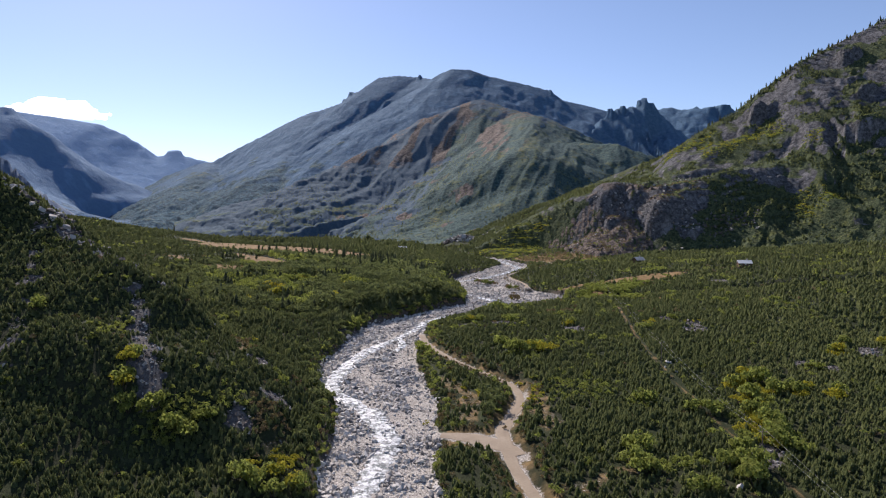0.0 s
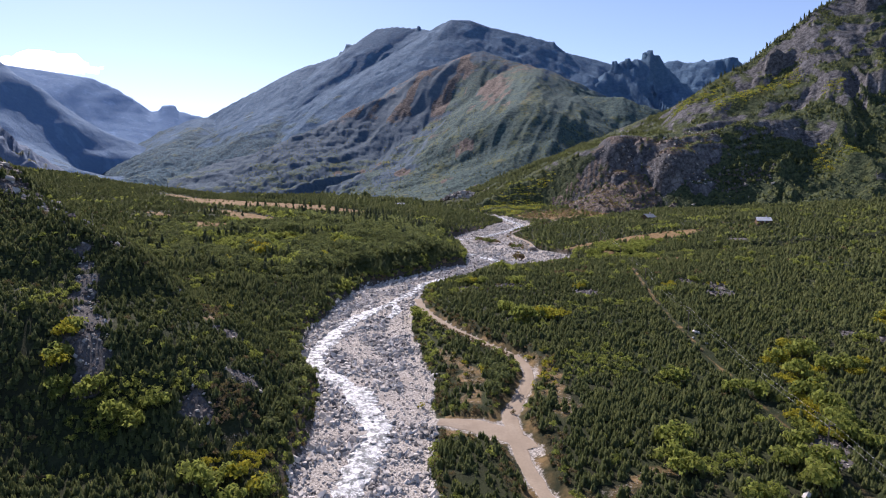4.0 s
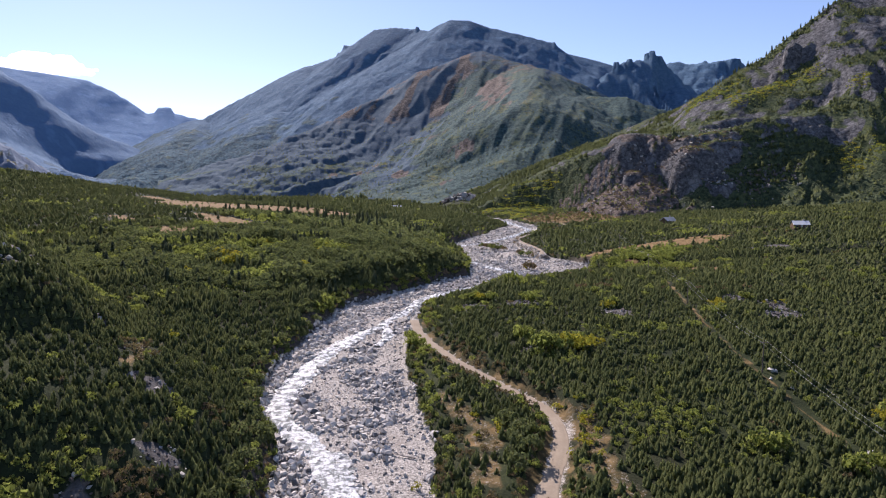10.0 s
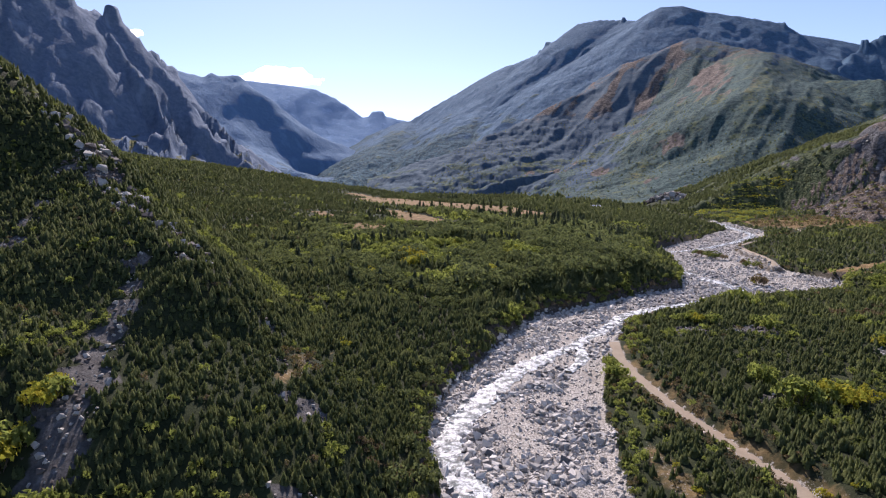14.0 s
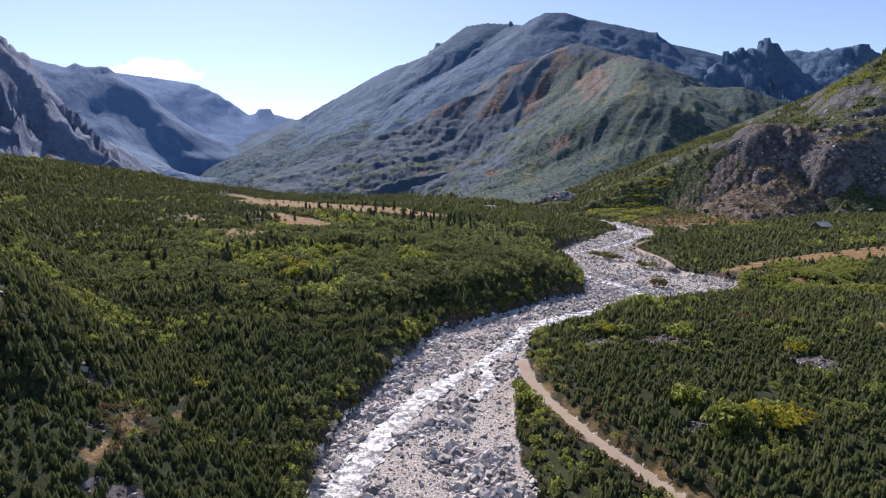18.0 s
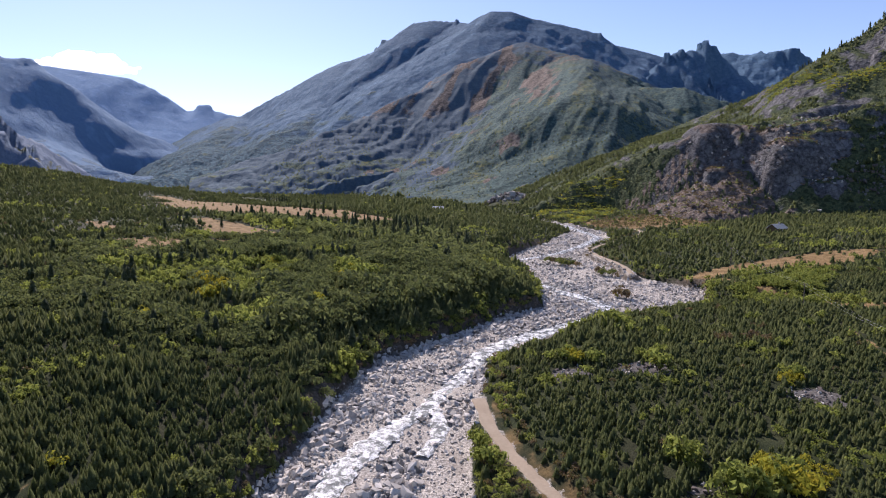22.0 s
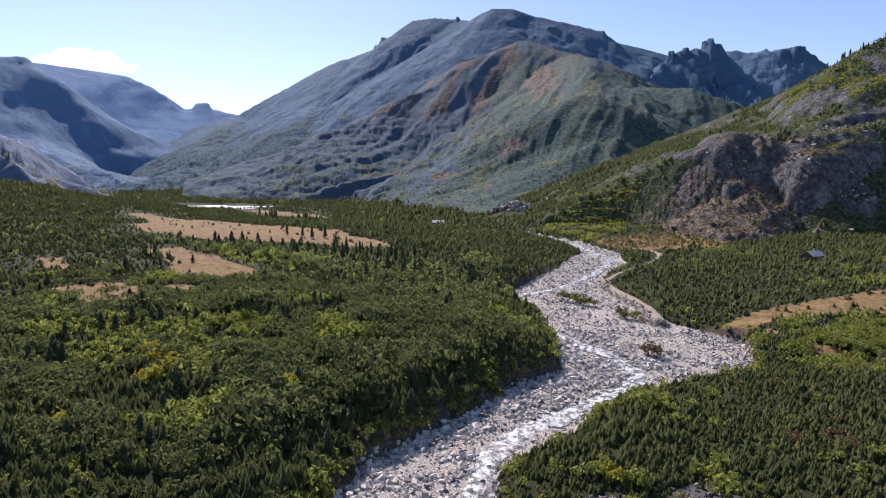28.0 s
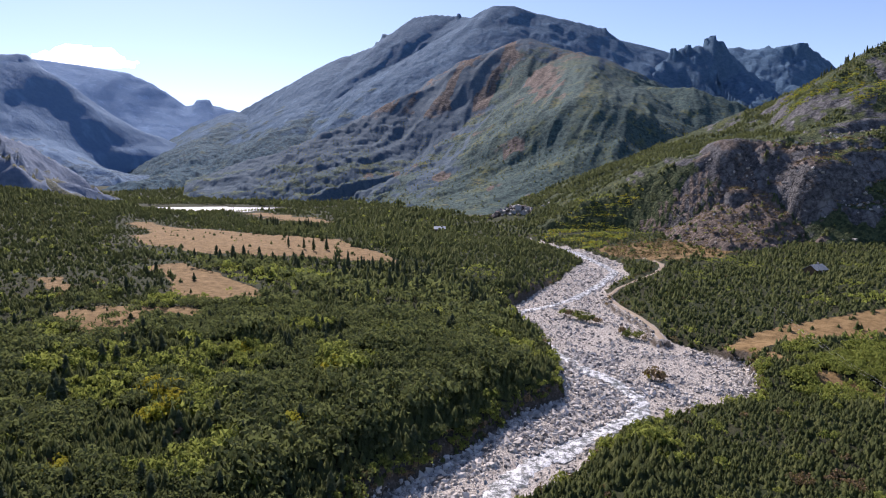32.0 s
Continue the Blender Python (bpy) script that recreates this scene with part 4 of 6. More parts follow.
# yellow and orange bushes (x, y, radius)
GOLDS = [(84, 129, 4.0), (80, 113, 3.5), (76, 102, 3.0), (92, 136, 3.0), (35, 194, 5.5), (40, 195, 3.5), (88, 136, 3.5), (84, 123, 3.0), (-80.4, 115.3, 2.6), (-78.8, 108.1, 2.6), (89, 143, 4.5), (136, 173, 3.5), (109, 130, 3.0), (101, 133, 2.5), (-36, 96, 3.0), (-43, 90, 3.5), (12, 249, 1.8), (30, 245, 2.2), (54, 232, 2.2), (-106, 201, 2.6), (-88, 274, 2.2), (-86, 280, 1.8), (-51, 298, 2.6), (-54, 269, 1.5), (26, 137, 1.6), (29, 146, 1.8), (90, 230, 3), (108, 228, 3.5), (-90, 278, 2.2), (-85, 266, 2.2), (-82, 271, 1.6), (-79, 306, 2), (-90, 242, 2), (74, 110, 3), (80, 118, 3)]
# thickets of lime-green broadleaf scrub
LIMES = [(26, 185, 5), (23, 199, 3), (30, 183, 4), (32, 248, 3), (62, 207, 4), (-116, 291, 9), (-83, 285, 6), (-74, 272, 7), (-50, 306, 9), (-98, 280, 6), (-76, 303, 7), (-14, 452, 9), (-94, 392, 8), (96, 326, 10), (110, 338, 9), (92, 347, 4), (120, 350, 8), (-61.3, 103.5, 6), (-65.7, 99.2, 6), (-51.6, 110.8, 4), (-118, 285, 8), (98, 352, 5), (152, 408, 8), (80, 103, 6), (70, 107, 5), (52, 93, 5), (55, 129, 4), (-123, 259, 8), (-112, 195, 5)]
LIMES += [(-6, 195, 3.5), (-9, 209, 4), (-1, 178, 2.5), (-103, 192, 3), (190, 440, 14), (240, 470, 12), (130, 520, 12), (78, 118, 5), (88, 128, 5), (-8, 196, 2.2), (0, 176, 2), (120, 640, 12), (105, 660, 14), (90, 700, 14), (110, 610, 6), (-70, 330, 6), (-40, 330, 5), (-120, 400, 5), (88, 318, 9), (100, 305, 9), (104, 480, 9), (138, 498, 10), (156, 430, 7), (-103, 402, 9), (-89, 403, 9), (-106, 378, 5), (-66, 259, 5), (-68, 248, 5), (-53, 310, 6), (-8, 457, 9)]
# yellow-green thickets on the hill and beside the talus
HILL_LIMES = [(44, 645, 8), (58, 672, 12), (70, 678, 12), (80, 677, 12), (90, 676, 12), (100, 676, 11), (109, 676, 9), (117, 674, 7), (298, 777, 12), (300, 774, 9), (318, 771, 9), (345, 774, 8), (400, 719, 9), (363, 548, 10), (336, 866, 16), (323, 772, 14), (324, 720, 12), (349, 723, 13), (381, 726, 13), (393, 713, 12), (410, 655, 9), (70, 597, 9), (60, 620, 9), (78, 640, 10), (93, 624, 9), (100, 655, 9), (353, 564, 10), (375, 563, 10), (356, 584, 9), (330, 750, 8)]
RUSTS = [(5, 146, 4), (2, 156, 3), (8, 138, 3), (-44.5, 107.8, 5), (-62.8, 154.1, 4), (-40.6, 140.1, 4), (-92, 245, 2.5), (-86, 306, 3), (60, 262, 4), (52, 262, 3), (-46.3, 112.2, 4), (25, 143, 3), (28, 150, 3), (24, 160, 2), (14, 130, 2), (3, 138, 2)]


def spots(x, y, places, wob=0.35, seed=0):
    """How deep inside the nearest of the round places a point lies, in metres."""
    out = np.full(np.shape(x), -99.0)
    n = fbm(x / 4.5, y / 4.5, 3, 200 + seed) - 0.5
    for px, py, pr in places:
        out = np.maximum(out, pr * (1 + 2.2 * wob * n) - np.hypot(x - px, y - py))
    return out


def lot(x0, x1, y0, y1, gap, seed):
    rng = np.random.RandomState(seed)
    xs, ys = np.meshgrid(np.arange(x0, x1, gap), np.arange(y0, y1, gap))
    return xs.ravel() + gap * (rng.rand(xs.size) - 0.5) * 0.95, ys.ravel() + gap * (rng.rand(xs.size) - 0.5) * 0.95, rng


def free_of(x, y):
    """Where woods may stand: outside river, roads, meadows, scree, lake and the cleared line."""
    left, right = np.maximum(1.3 * (y - 40), 0.8 * (y + 41)) + 12, 0.8 * (y + 41) + 12
    seen = np.where((x > -left) & (x < right), 1.0, 0.12)
    ok = np.random.RandomState(len(x) % 977).rand(len(x)) < seen
    ok &= (bed(x, y) < -0.5) & (road_in(x, y) < -1.0) & ((verge_in(x, y) < 0) | (np.random.RandomState(len(x) % 733).rand(len(x)) < 0.25)) & (lake_in(x, y) < -4)
    stray = np.random.RandomState(len(x) % 857).rand(len(x))
    ok &= stray > 0.8 * apron_in(x, y)
    ok &= (meadow_in(x, y) < 7 * stray ** 5) | (stray < 0.03)
    ok &= (spots(x, y, SCREES, 0.9, 3) < 0) & (np.hypot((x - 27) / 30, (y - 805) / 16) > 1)
    ok &= (spots(x, y, HILL_LIMES, 0.6, 9) < 0) | (stray < 0.15)
    return ok & (along(x, y, TRAIL)[0] > 0.9 + 2.0 * (fbm(x / 5, y / 5, 2, 77) - 0.3))


def kinds(x, y, rng):
    """0 pine, 1 lime scrub, 2 gold, 3 brown scrub, 4 alder, for each place."""
    kind = np.zeros(len(x), int)
    n = fbm(x / 17, y / 17, 4, 231) + 0.05 * smooth(230, 300, y) * smooth(20, -40, x) * smooth(-190, -120, x) - 0.03
    kind[(n > 0.7) & (rng.rand(len(x)) < 0.4)] = 1
    kind[rng.rand(len(x)) < 0.014] = 1
    kind[rng.rand(len(x)) < 0.006] = 3
    kind[(spots(x, y, LIMES, 0.5, 1) > 0) & (rng.rand(len(x)) < 0.7)] = 1
    kind[(spots(x, y, RUSTS, 0.5, 2) > 0) & (rng.rand(len(x)) < 0.7)] = 3
    kind[(spots(x, y, GOLDS, 0.35, 4) > 0) & (rng.rand(len(x)) < 0.9)] = 2
    bench = smooth(215, 250, y) * smooth(450, 415, y) * smooth(-8, -24, x - np.interp(y, BED_Y, BED_L)) * smooth(-155, -128, x)
    kind[(kind == 0) & (rng.rand(len(x)) < 0.75 * bench * smooth(0.38, 0.52, fbm(x / 21, y / 21, 3, 247)))] = 4
    edge = np.maximum(bed(x, y), road_in(x, y))
    road = road_in(x, y)
    kind[(edge > -4.5) & (rng.rand(len(x)) < np.where(road > -4.5, 0.12, 0.25))] = 1
    kind[(edge > -4.0) & (rng.rand(len(x)) < np.where(road > -4, 0.4, 0.16))] = 3
    return kind


def tallness(x, y):
    base = (1.35 + 1.25 * fbm(x / 15, y / 15, 3, 241)) * (1 - 0.1 * smooth(-1, 3, spur_z(x, y) - valley(x, y)))
    bank = smooth(-2, -8, bed(x, y)) * smooth(-45, -14, bed(x, y)) * smooth(230, 300, y) * smooth(470, 380, y) * (x < 30)
    base = base * (1 - 0.45 * smooth(-22, -4, meadow_in(x, y)) * (y > 300) * (x < 0))
    bench = smooth(150, 215, y) * smooth(-18, -45, x) * smooth(-190, -120, x)
    return base * (1 + 0.12 * bench) + 3.6 * bank * fbm(x / 9, y / 9, 2, 243) + 1.5 * bench * smooth(0.45, 0.7, fbm(x / 13, y / 13, 3, 245))


def woods(name, x, y, z, rng, pines, bushes, grow, label):
    """Sets down a stand; returns nothing."""
    kind = kinds(x, y, rng)
    h = tallness(x, y) * grow * (0.55 + 0.8 * rng.rand(len(x)) ** 1.5)
    turn, lean = rng.rand(len(x)) * 6.283, 0.05 * rng.randn(len(x))
    p = kind == 0
    ob = strewn(name, pines, x[p], y[p], z[p] - 0.15, h[p], h[p] * (0.7 + 0.36 * rng.rand(p.sum())) * (1.0 if pines is NEAR_PINES else 1.35), turn[p], [PINE], None, lean[p])
    tagged(ob, label, "trees", kind="stuff")
    for sel, shapes in ((kind == 4, ALDER_BUSHES if bushes is NEAR_BUSHES else bushes), ((kind > 0) & (kind < 4), bushes)):
        b, bushes = sel, shapes
        if not b.sum():
            continue
        hb = (0.95 + 0.75 * rng.rand(b.sum())) * np.where(kind[b] == 3, 0.75, np.where(kind[b] == 4, 1.25, 1.0)) * (grow if np.ndim(grow) == 0 else grow[b]) * (1.0 + 0.5 * (tallness(x[b], y[b]) - 1.9) / 1.3 * (kind[b] != 3)) * (1 + 0.6 * smooth(225, 260, y[b]) * smooth(430, 400, y[b]))
        ob = strewn(name.replace("pine", "scrub"), bushes, x[b], y[b], z[b] - 0.1, hb * 1.25, hb * 1.05, turn[b], [LIME, GOLD, RUST, ALDER], kind[b] - 1)
        tagged(ob, "green, yellow and brown autumn scrub between the pines", "scrub", kind="stuff")


# the nearest stand of young pines, tree by tree
def build_conifer(k):
    v, f = NEAR_PINES[k % len(NEAR_PINES)]
    root = new("young_pine")
    bm = rod((0, 0, -0.1), (0, 0, 0.55), 0.035, 0.012, 6)
    part("trunk", bm, BARK, root)
    crown = new("crown", mesh_of("crown", v, f, PINE))
    crown.parent = root
    tagged(root, "young green lodgepole pine in a dense stand", "tree", "pines beside the track", "thing")
    return root


def build_bush(k, mat, word, shapes=NEAR_BUSHES):
    v, f = shapes[k % len(shapes)]
    root = new("bush")
    stems = bmesh.new()
    for j in range(5):
        a = j * 1.257 + k
        leg = rod((0.04 * math.cos(a), 0.04 * math.sin(a), -0.1), (0.3 * math.cos(a), 0.3 * math.sin(a), 0.5), 0.018, 0.008, 5)
        tmp = bpy.data.meshes.new("tmp")
        leg.to_mesh(tmp)
        leg.free()
        stems.from_mesh(tmp)
        bpy.data.meshes.remove(tmp)
    part("stems", stems, BARK, root)
    crown = new("leaves", mesh_of("leaves", v, f, mat))
    crown.parent = root
    tagged(root, word, "bush", "bushes in the valley", "thing")
    return root


x, y, rng = lot(-165, 165, 42, 352, 1.35, 301)
ok = free_of(x, y) & (rng.rand(len(x)) < 0.92) & (fbm(x / 6, y / 6, 3, 305) > 0.24)
x, y = x[ok], y[ok]
one = np.where((np.hypot(x - 36, (y - 132) * 0.8) < 19) & (kinds(x, y, np.random.RandomState(5)) == 0))[0][:300]
z = ground_z(x, y)
pine_models = [build_conifer(k) for k in range(8)]
for j, i in enumerate(one):
    hh = float(tallness(x[i:i + 1], y[i:i + 1])[0]) * (0.75 + 0.45 * rng.rand())
    m = pose(x[i], y[i], z[i], 0, 0, rng.rand() * 360) @ Matrix.Diagonal((hh, hh, hh, 1))
    src = pine_models[j % 8]
    if j < 8:
        src.matrix_basis = m
    else:
        ob = copy_thing(src, Matrix.Identity(4))
        ob.matrix_basis = m
rest = np.ones(len(x), bool)
rest[one] = False
near = rest & (np.abs(x) < 105) & (y < 255)
woods("pine_stand", x[near], y[near], z[near], rng, NEAR_PINES, NEAR_BUSHES, 1.0, "dense stand of young green pines on the valley floor")
near = rest & ~near
woods("pine_stand", x[near], y[near], z[near], rng, MID_PINES, NEAR_BUSHES, 1.0, "young green pines mixed with alder scrub")

x, y, rng = lot(-150, -38, 80, 235, 1.3, 307)
ok = free_of(x, y) & (spur_z(x, y) > valley(x, y) - 1.0) & (rng.rand(len(x)) < 0.38)
x, y = x[ok], y[ok]
woods("pine_slope", x, y, ground_z(x, y), rng, NEAR_PINES, NEAR_BUSHES, 0.95, "dense young pines on the steep spur")

x, y, rng = lot(-130, 150, -130, 43, 3.6, 309)
ok = (bed(x, y) < -0.5) & (road_in(x, y) < -1.3) & (along(x, y, TRAIL)[0] > 1.2)
x, y = x[ok], y[ok]
woods("pine_valley", x, y, ground_z(x, y), rng, MID_PINES, FAR_BUSHES, 1.2, "young pines farther down the valley")

x, y, rng = lot(-330, 330, 42, 640, 2.6, 311)
ok = free_of(x, y) & ~((abs(x) < 166) & (y < 353)) & (rng.rand(len(x)) < 0.92)
x, y = x[ok], y[ok]
z = ground_z(x, y)
ok = z > hill_z(x, y) - 0.5
x, y, z = x[ok], y[ok], z[ok]
woods("pine_wood", x, y, z, rng, MID_PINES, FAR_BUSHES, 1.3, "young pine wood farther up the valley")

x, y, rng = lot(-640, 420, 300, 1250, 4.6, 321)
ok = free_of(x, y) & ~((abs(x) < 331) & (y < 641)) & (rng.rand(len(x)) < 0.9) & (fbm(x / 30, y / 30, 3, 323) > 0.33)
x, y = x[ok], y[ok]
z = ground_z(x, y)
ok = z > hill_z(x, y) - 0.5
x, y, z = x[ok], y[ok], z[ok]
woods("pine_distance", x, y, z, rng, FAR_PINES, FAR_BUSHES, 1.8, "far pine wood round the lake and the meadows")

x, y, rng = lot(-720, -310, 230, 900, 3.3, 327)
ok = free_of(x, y) & (x < -331) & (rng.rand(len(x)) < 0.85) & (wall_h(x, y) < ground_z(x, y) + 3)
x, y = x[ok], y[ok]
woods("pine_fan", x, y, np.maximum(ground_z(x, y), wall_h(x, y)), rng, FAR_PINES, FAR_BUSHES, 1.75, "young pines on the gentle fan below the crags")

x, y, rng = lot(-800, -120, 1040, 1750, 10, 325)
ok = (lake_in(x, y) < -6) & (rng.rand(len(x)) < 0.85)
x, y = x[ok], y[ok]
woods("pine_shore", x, y, ground_z(x, y), rng, FAR_PINES, FAR_BUSHES, 3.0, "dark pine wood beyond the lake")

# brown scrub on the apron below the cliffs
x, y, rng = lot(55, 300, 520, 690, 2.3, 329)
z = land_z(x, y)
near_foot = np.maximum(apron_in(x, y), 0.7 * smooth(1.0, 0.75, np.hypot((x - 165) / 120, (y - 598) / 50)) * (hill_z(x, y) > ground_z(x, y) - 1.0)) * (bed(x, y) < -2)
ok = (rng.rand(len(x)) < 0.9 * near_foot * smooth(0.25, 0.4, fbm(x / 15, y / 15, 3, 328))) & (np.abs(hill_z(x + 1.5, y) - hill_z(x - 1.5, y)) + np.abs(hill_z(x, y + 1.5) - hill_z(x, y - 1.5)) < 3.0)
x, y, z = x[ok], y[ok], z[ok]
hs = 1.2 + 1.4 * rng.rand(len(x))
ob = strewn("scrub_apron", FAR_BUSHES, x, y, z - 0.2, hs, hs * 1.2, rng.rand(len(x)) * 6.28, [RUST, LIME], (rng.rand(len(x)) < 0.14).astype(int))
tagged(ob, "reddish-brown withered scrub below the cliffs", "scrub", kind="stuff")

# woods on the lower slopes of the foothill
x, y, rng = lot(-420, 600, 930, 1900, 10.5, 337)
z = front_h(x, y)
ok = (z > ground_z(x, y)) & (z > hill_z(x, y)) & (z < 90 + 130 * rng.rand(len(x))) & (fbm(x / 70, y / 70, 4, 339) + 0.2 * rng.rand(len(x)) > 0.5)
x, y, z = x[ok], y[ok], z[ok]
hs = 1.8 + 2.0 * rng.rand(len(x))
ob = strewn("pine_foothill", FAR_PINES, x, y, z - 0.8, hs, hs * 1.2, rng.rand(len(x)) * 6.28, [PINE, ALDER], (rng.rand(len(x)) < 0.35).astype(int))
tagged(ob, "scattered young pines and shrubs on the foothill", "trees", kind="stuff")

# pines on the rocky hillside
x, y, rng = lot(120, 760, 400, 1010, 4.6, 331)
z = hill_z(x, y)
gx1, gy1 = hill_z(x + 2, y) - z, hill_z(x, y + 2) - z
steep = np.hypot(gx1, gy1) / 2
ok = (z > ground_z(x, y) - 0.3) & (rng.rand(len(x)) < np.clip(1.25 - steep * 0.85, 0.03, 1)) & (fbm(x / 40, y / 40, 3, 333) + 0.25 * smooth(160, 60, z) > 0.45) & (bare_hill(x, y)[0][1] < 0.45) & (rng.rand(len(x)) > 0.95 * bare_hill(x, y)[1][1]) & (spots(x, y, HILL_LIMES, 0.6, 9) < 0)
x, y, z = x[ok], y[ok], z[ok]
woods("pine_hillside", x, y, z, rng, FAR_PINES, FAR_BUSHES, 1.45, "pines scattered over the rocky hillside")

# low dwarf pines that close up on the green shoulder of the hill
x, y, rng = lot(20, 480, 560, 980, 2.9, 332)
z = hill_z(x, y)
steep = np.hypot(hill_z(x + 2, y) - z, hill_z(x, y + 2) - z) / 2
ok = (z > ground_z(x, y) - 0.3) & (rng.rand(len(x)) < np.clip(1.7 - 0.9 * steep, 0.05, 0.95)) & (fbm(x / 26, y / 26, 4, 334) > 0.36) & (bare_hill(x, y)[0][1] < 0.55) & (rng.rand(len(x)) > 0.95 * bare_hill(x, y)[1][1]) & (spots(x, y, HILL_LIMES, 0.6, 9) < 0)
x, y, z = x[ok], y[ok], z[ok]
woods("pine_shoulder", x, y, z, rng, FAR_PINES, FAR_BUSHES, 1.6 - 0.4 * smooth(70, 130, z), "low dark dwarf pines covering the hill's shoulder")

# tall trees along the skyline of the hill
x, y, rng = lot(330, 760, 770, 880, 4.0, 335)
crest_d = along(x, y, RIGHT_HILL)[0]
ok = (crest_d < 12) & (rng.rand(len(x)) < 0.55)
x, y = x[ok], y[ok]
hs = 3 + 6 * rng.rand(len(x)) ** 2
tagged(strewn("skyline_trees", TALL_SPRUCES, x, y, hill_z(x, y) - 0.4, hs, hs * 1.1, rng.rand(len(x)) * 6.28, [SPRUCE]), "dark spruces and snags along the hill's skyline", "trees", kind="stuff")

# taller trees and alder thickets on the bench and along the banks
x, y, rng = lot(-150, 10, 232, 440, 5.0, 341)
ok = free_of(x, y) & (x < np.interp(y, BED_Y, BED_L) - 3) & (fbm(x / 22, y / 22, 3, 343) + 0.25 * rng.rand(len(x)) > 0.71)
x, y = x[ok], y[ok]
hs = 3.2 + 3.2 * rng.rand(len(x)) ** 1.5
tagged(strewn("bench_conifers", TALL_SPRUCES, x, y, ground_z(x, y) - 0.2, hs, hs * 1.6, rng.rand(len(x)) * 6.28, [SPRUCE]), "taller dark conifers standing out of the young pines", "trees", kind="stuff")
x, y, rng = lot(-150, 125, 100, 440, 3.4, 345)
side = np.interp(y, BED_Y, BED_L) - x
bank = (side > 1.0) & (side < 7) & (rng.rand(len(x)) < 0.4)
bench = (side > 6) & (y > 235) & (x > -135) & (fbm(x / 19, y / 19, 3, 347) > 0.5) & (rng.rand(len(x)) < 0.5)
thicket = (spots(x, y, [(88, 322, 8), (97, 316, 9), (106, 330, 9), (95, 332, 8), (84, 309, 5)], 0.3, 6) > 0) & (rng.rand(len(x)) < 0.9)
ok = (bank | bench | thicket) & (bed(x, y) < -0.5) & (road_in(x, y) < -1) & (meadow_in(x, y) < 0)
x, y, thicket = x[ok], y[ok], thicket[ok]
hs = np.where(thicket, 2.6, 1.8 + 1.6 * rng.rand(len(x)))
tint = np.where(thicket | ((spots(x, y, LIMES, 0.5, 1) > 0) & (rng.rand(len(x)) < 0.6)), 1, 0)
tagged(strewn("alder_thicket", BIG_BUSHES, x, y, ground_z(x, y) - 0.3, hs * 1.2, hs * 1.05, rng.rand(len(x)) * 6.28, [ALDER, LIME], tint), "grey-green alder and willow thickets along the river bank", "scrub", kind="stuff")

# old spruces and lone trees
SPRUCES = [(-107, 465), (-116, 467), (-101, 462), (-96, 470)]
def build_spruce(k):
    v, f = TALL_SPRUCES[k % 5]
    root = new("spruce")
    part("trunk", rod((0, 0, -0.05), (0, 0, 0.75), 0.028, 0.008, 7), BARK, root)
    crown = new("crown", mesh_of("crown", v, f, SPRUCE))
    crown.parent = root
    return tagged(root, "tall dark green spruce beside the dry meadow", "tree", "old spruces", "thing")


rng = np.random.RandomState(341)
grove = list(SPRUCES)
for cx, cy, n, rx, ry in ((-40, 405, 34, 16, 22), (-62, 425, 16, 14, 12), (-14, 395, 14, 10, 14), (-135, 620, 8, 40, 12), (-60, 700, 14, 50, 20), (-170, 660, 8, 30, 10), (60, 540, 4, 8, 10)):
    for _ in range(n):
        grove.append((cx + rx * rng.randn() * 0.6, cy + ry * rng.randn() * 0.6))
spruce_models = [build_spruce(k) for k in range(5)]
placed = 0
for px, py in grove:
    if bed(np.array([px]), np.array([py]))[0] > -2 or road_in(np.array([px]), np.array([py]))[0] > -1.5:
        continue
    hh = 5.5 + 4.0 * rng.rand()
    m = pose(px, py, float(ground_z(np.array([px]), np.array([py]))[0]), 0, 0, rng.rand() * 360) @ Matrix.Diagonal((hh, hh, hh, 1))
    if placed < 5:
        spruce_models[placed].matrix_basis = m
    else:
        ob = copy_thing(spruce_models[placed % 5], Matrix.Identity(4))
        ob.matrix_basis = m
    placed += 1

# bushes that stand out singly
bush_models = {}
rng = np.random.RandomState(351)
bush_list = []
for px, py, pr in GOLDS:
    for _ in range(int(1 + pr * 0.8)):
        bush_list.append((px + pr * 0.55 * rng.randn(), py + pr * 0.55 * rng.randn(), "gold", 0.9 + 0.5 * rng.rand()))
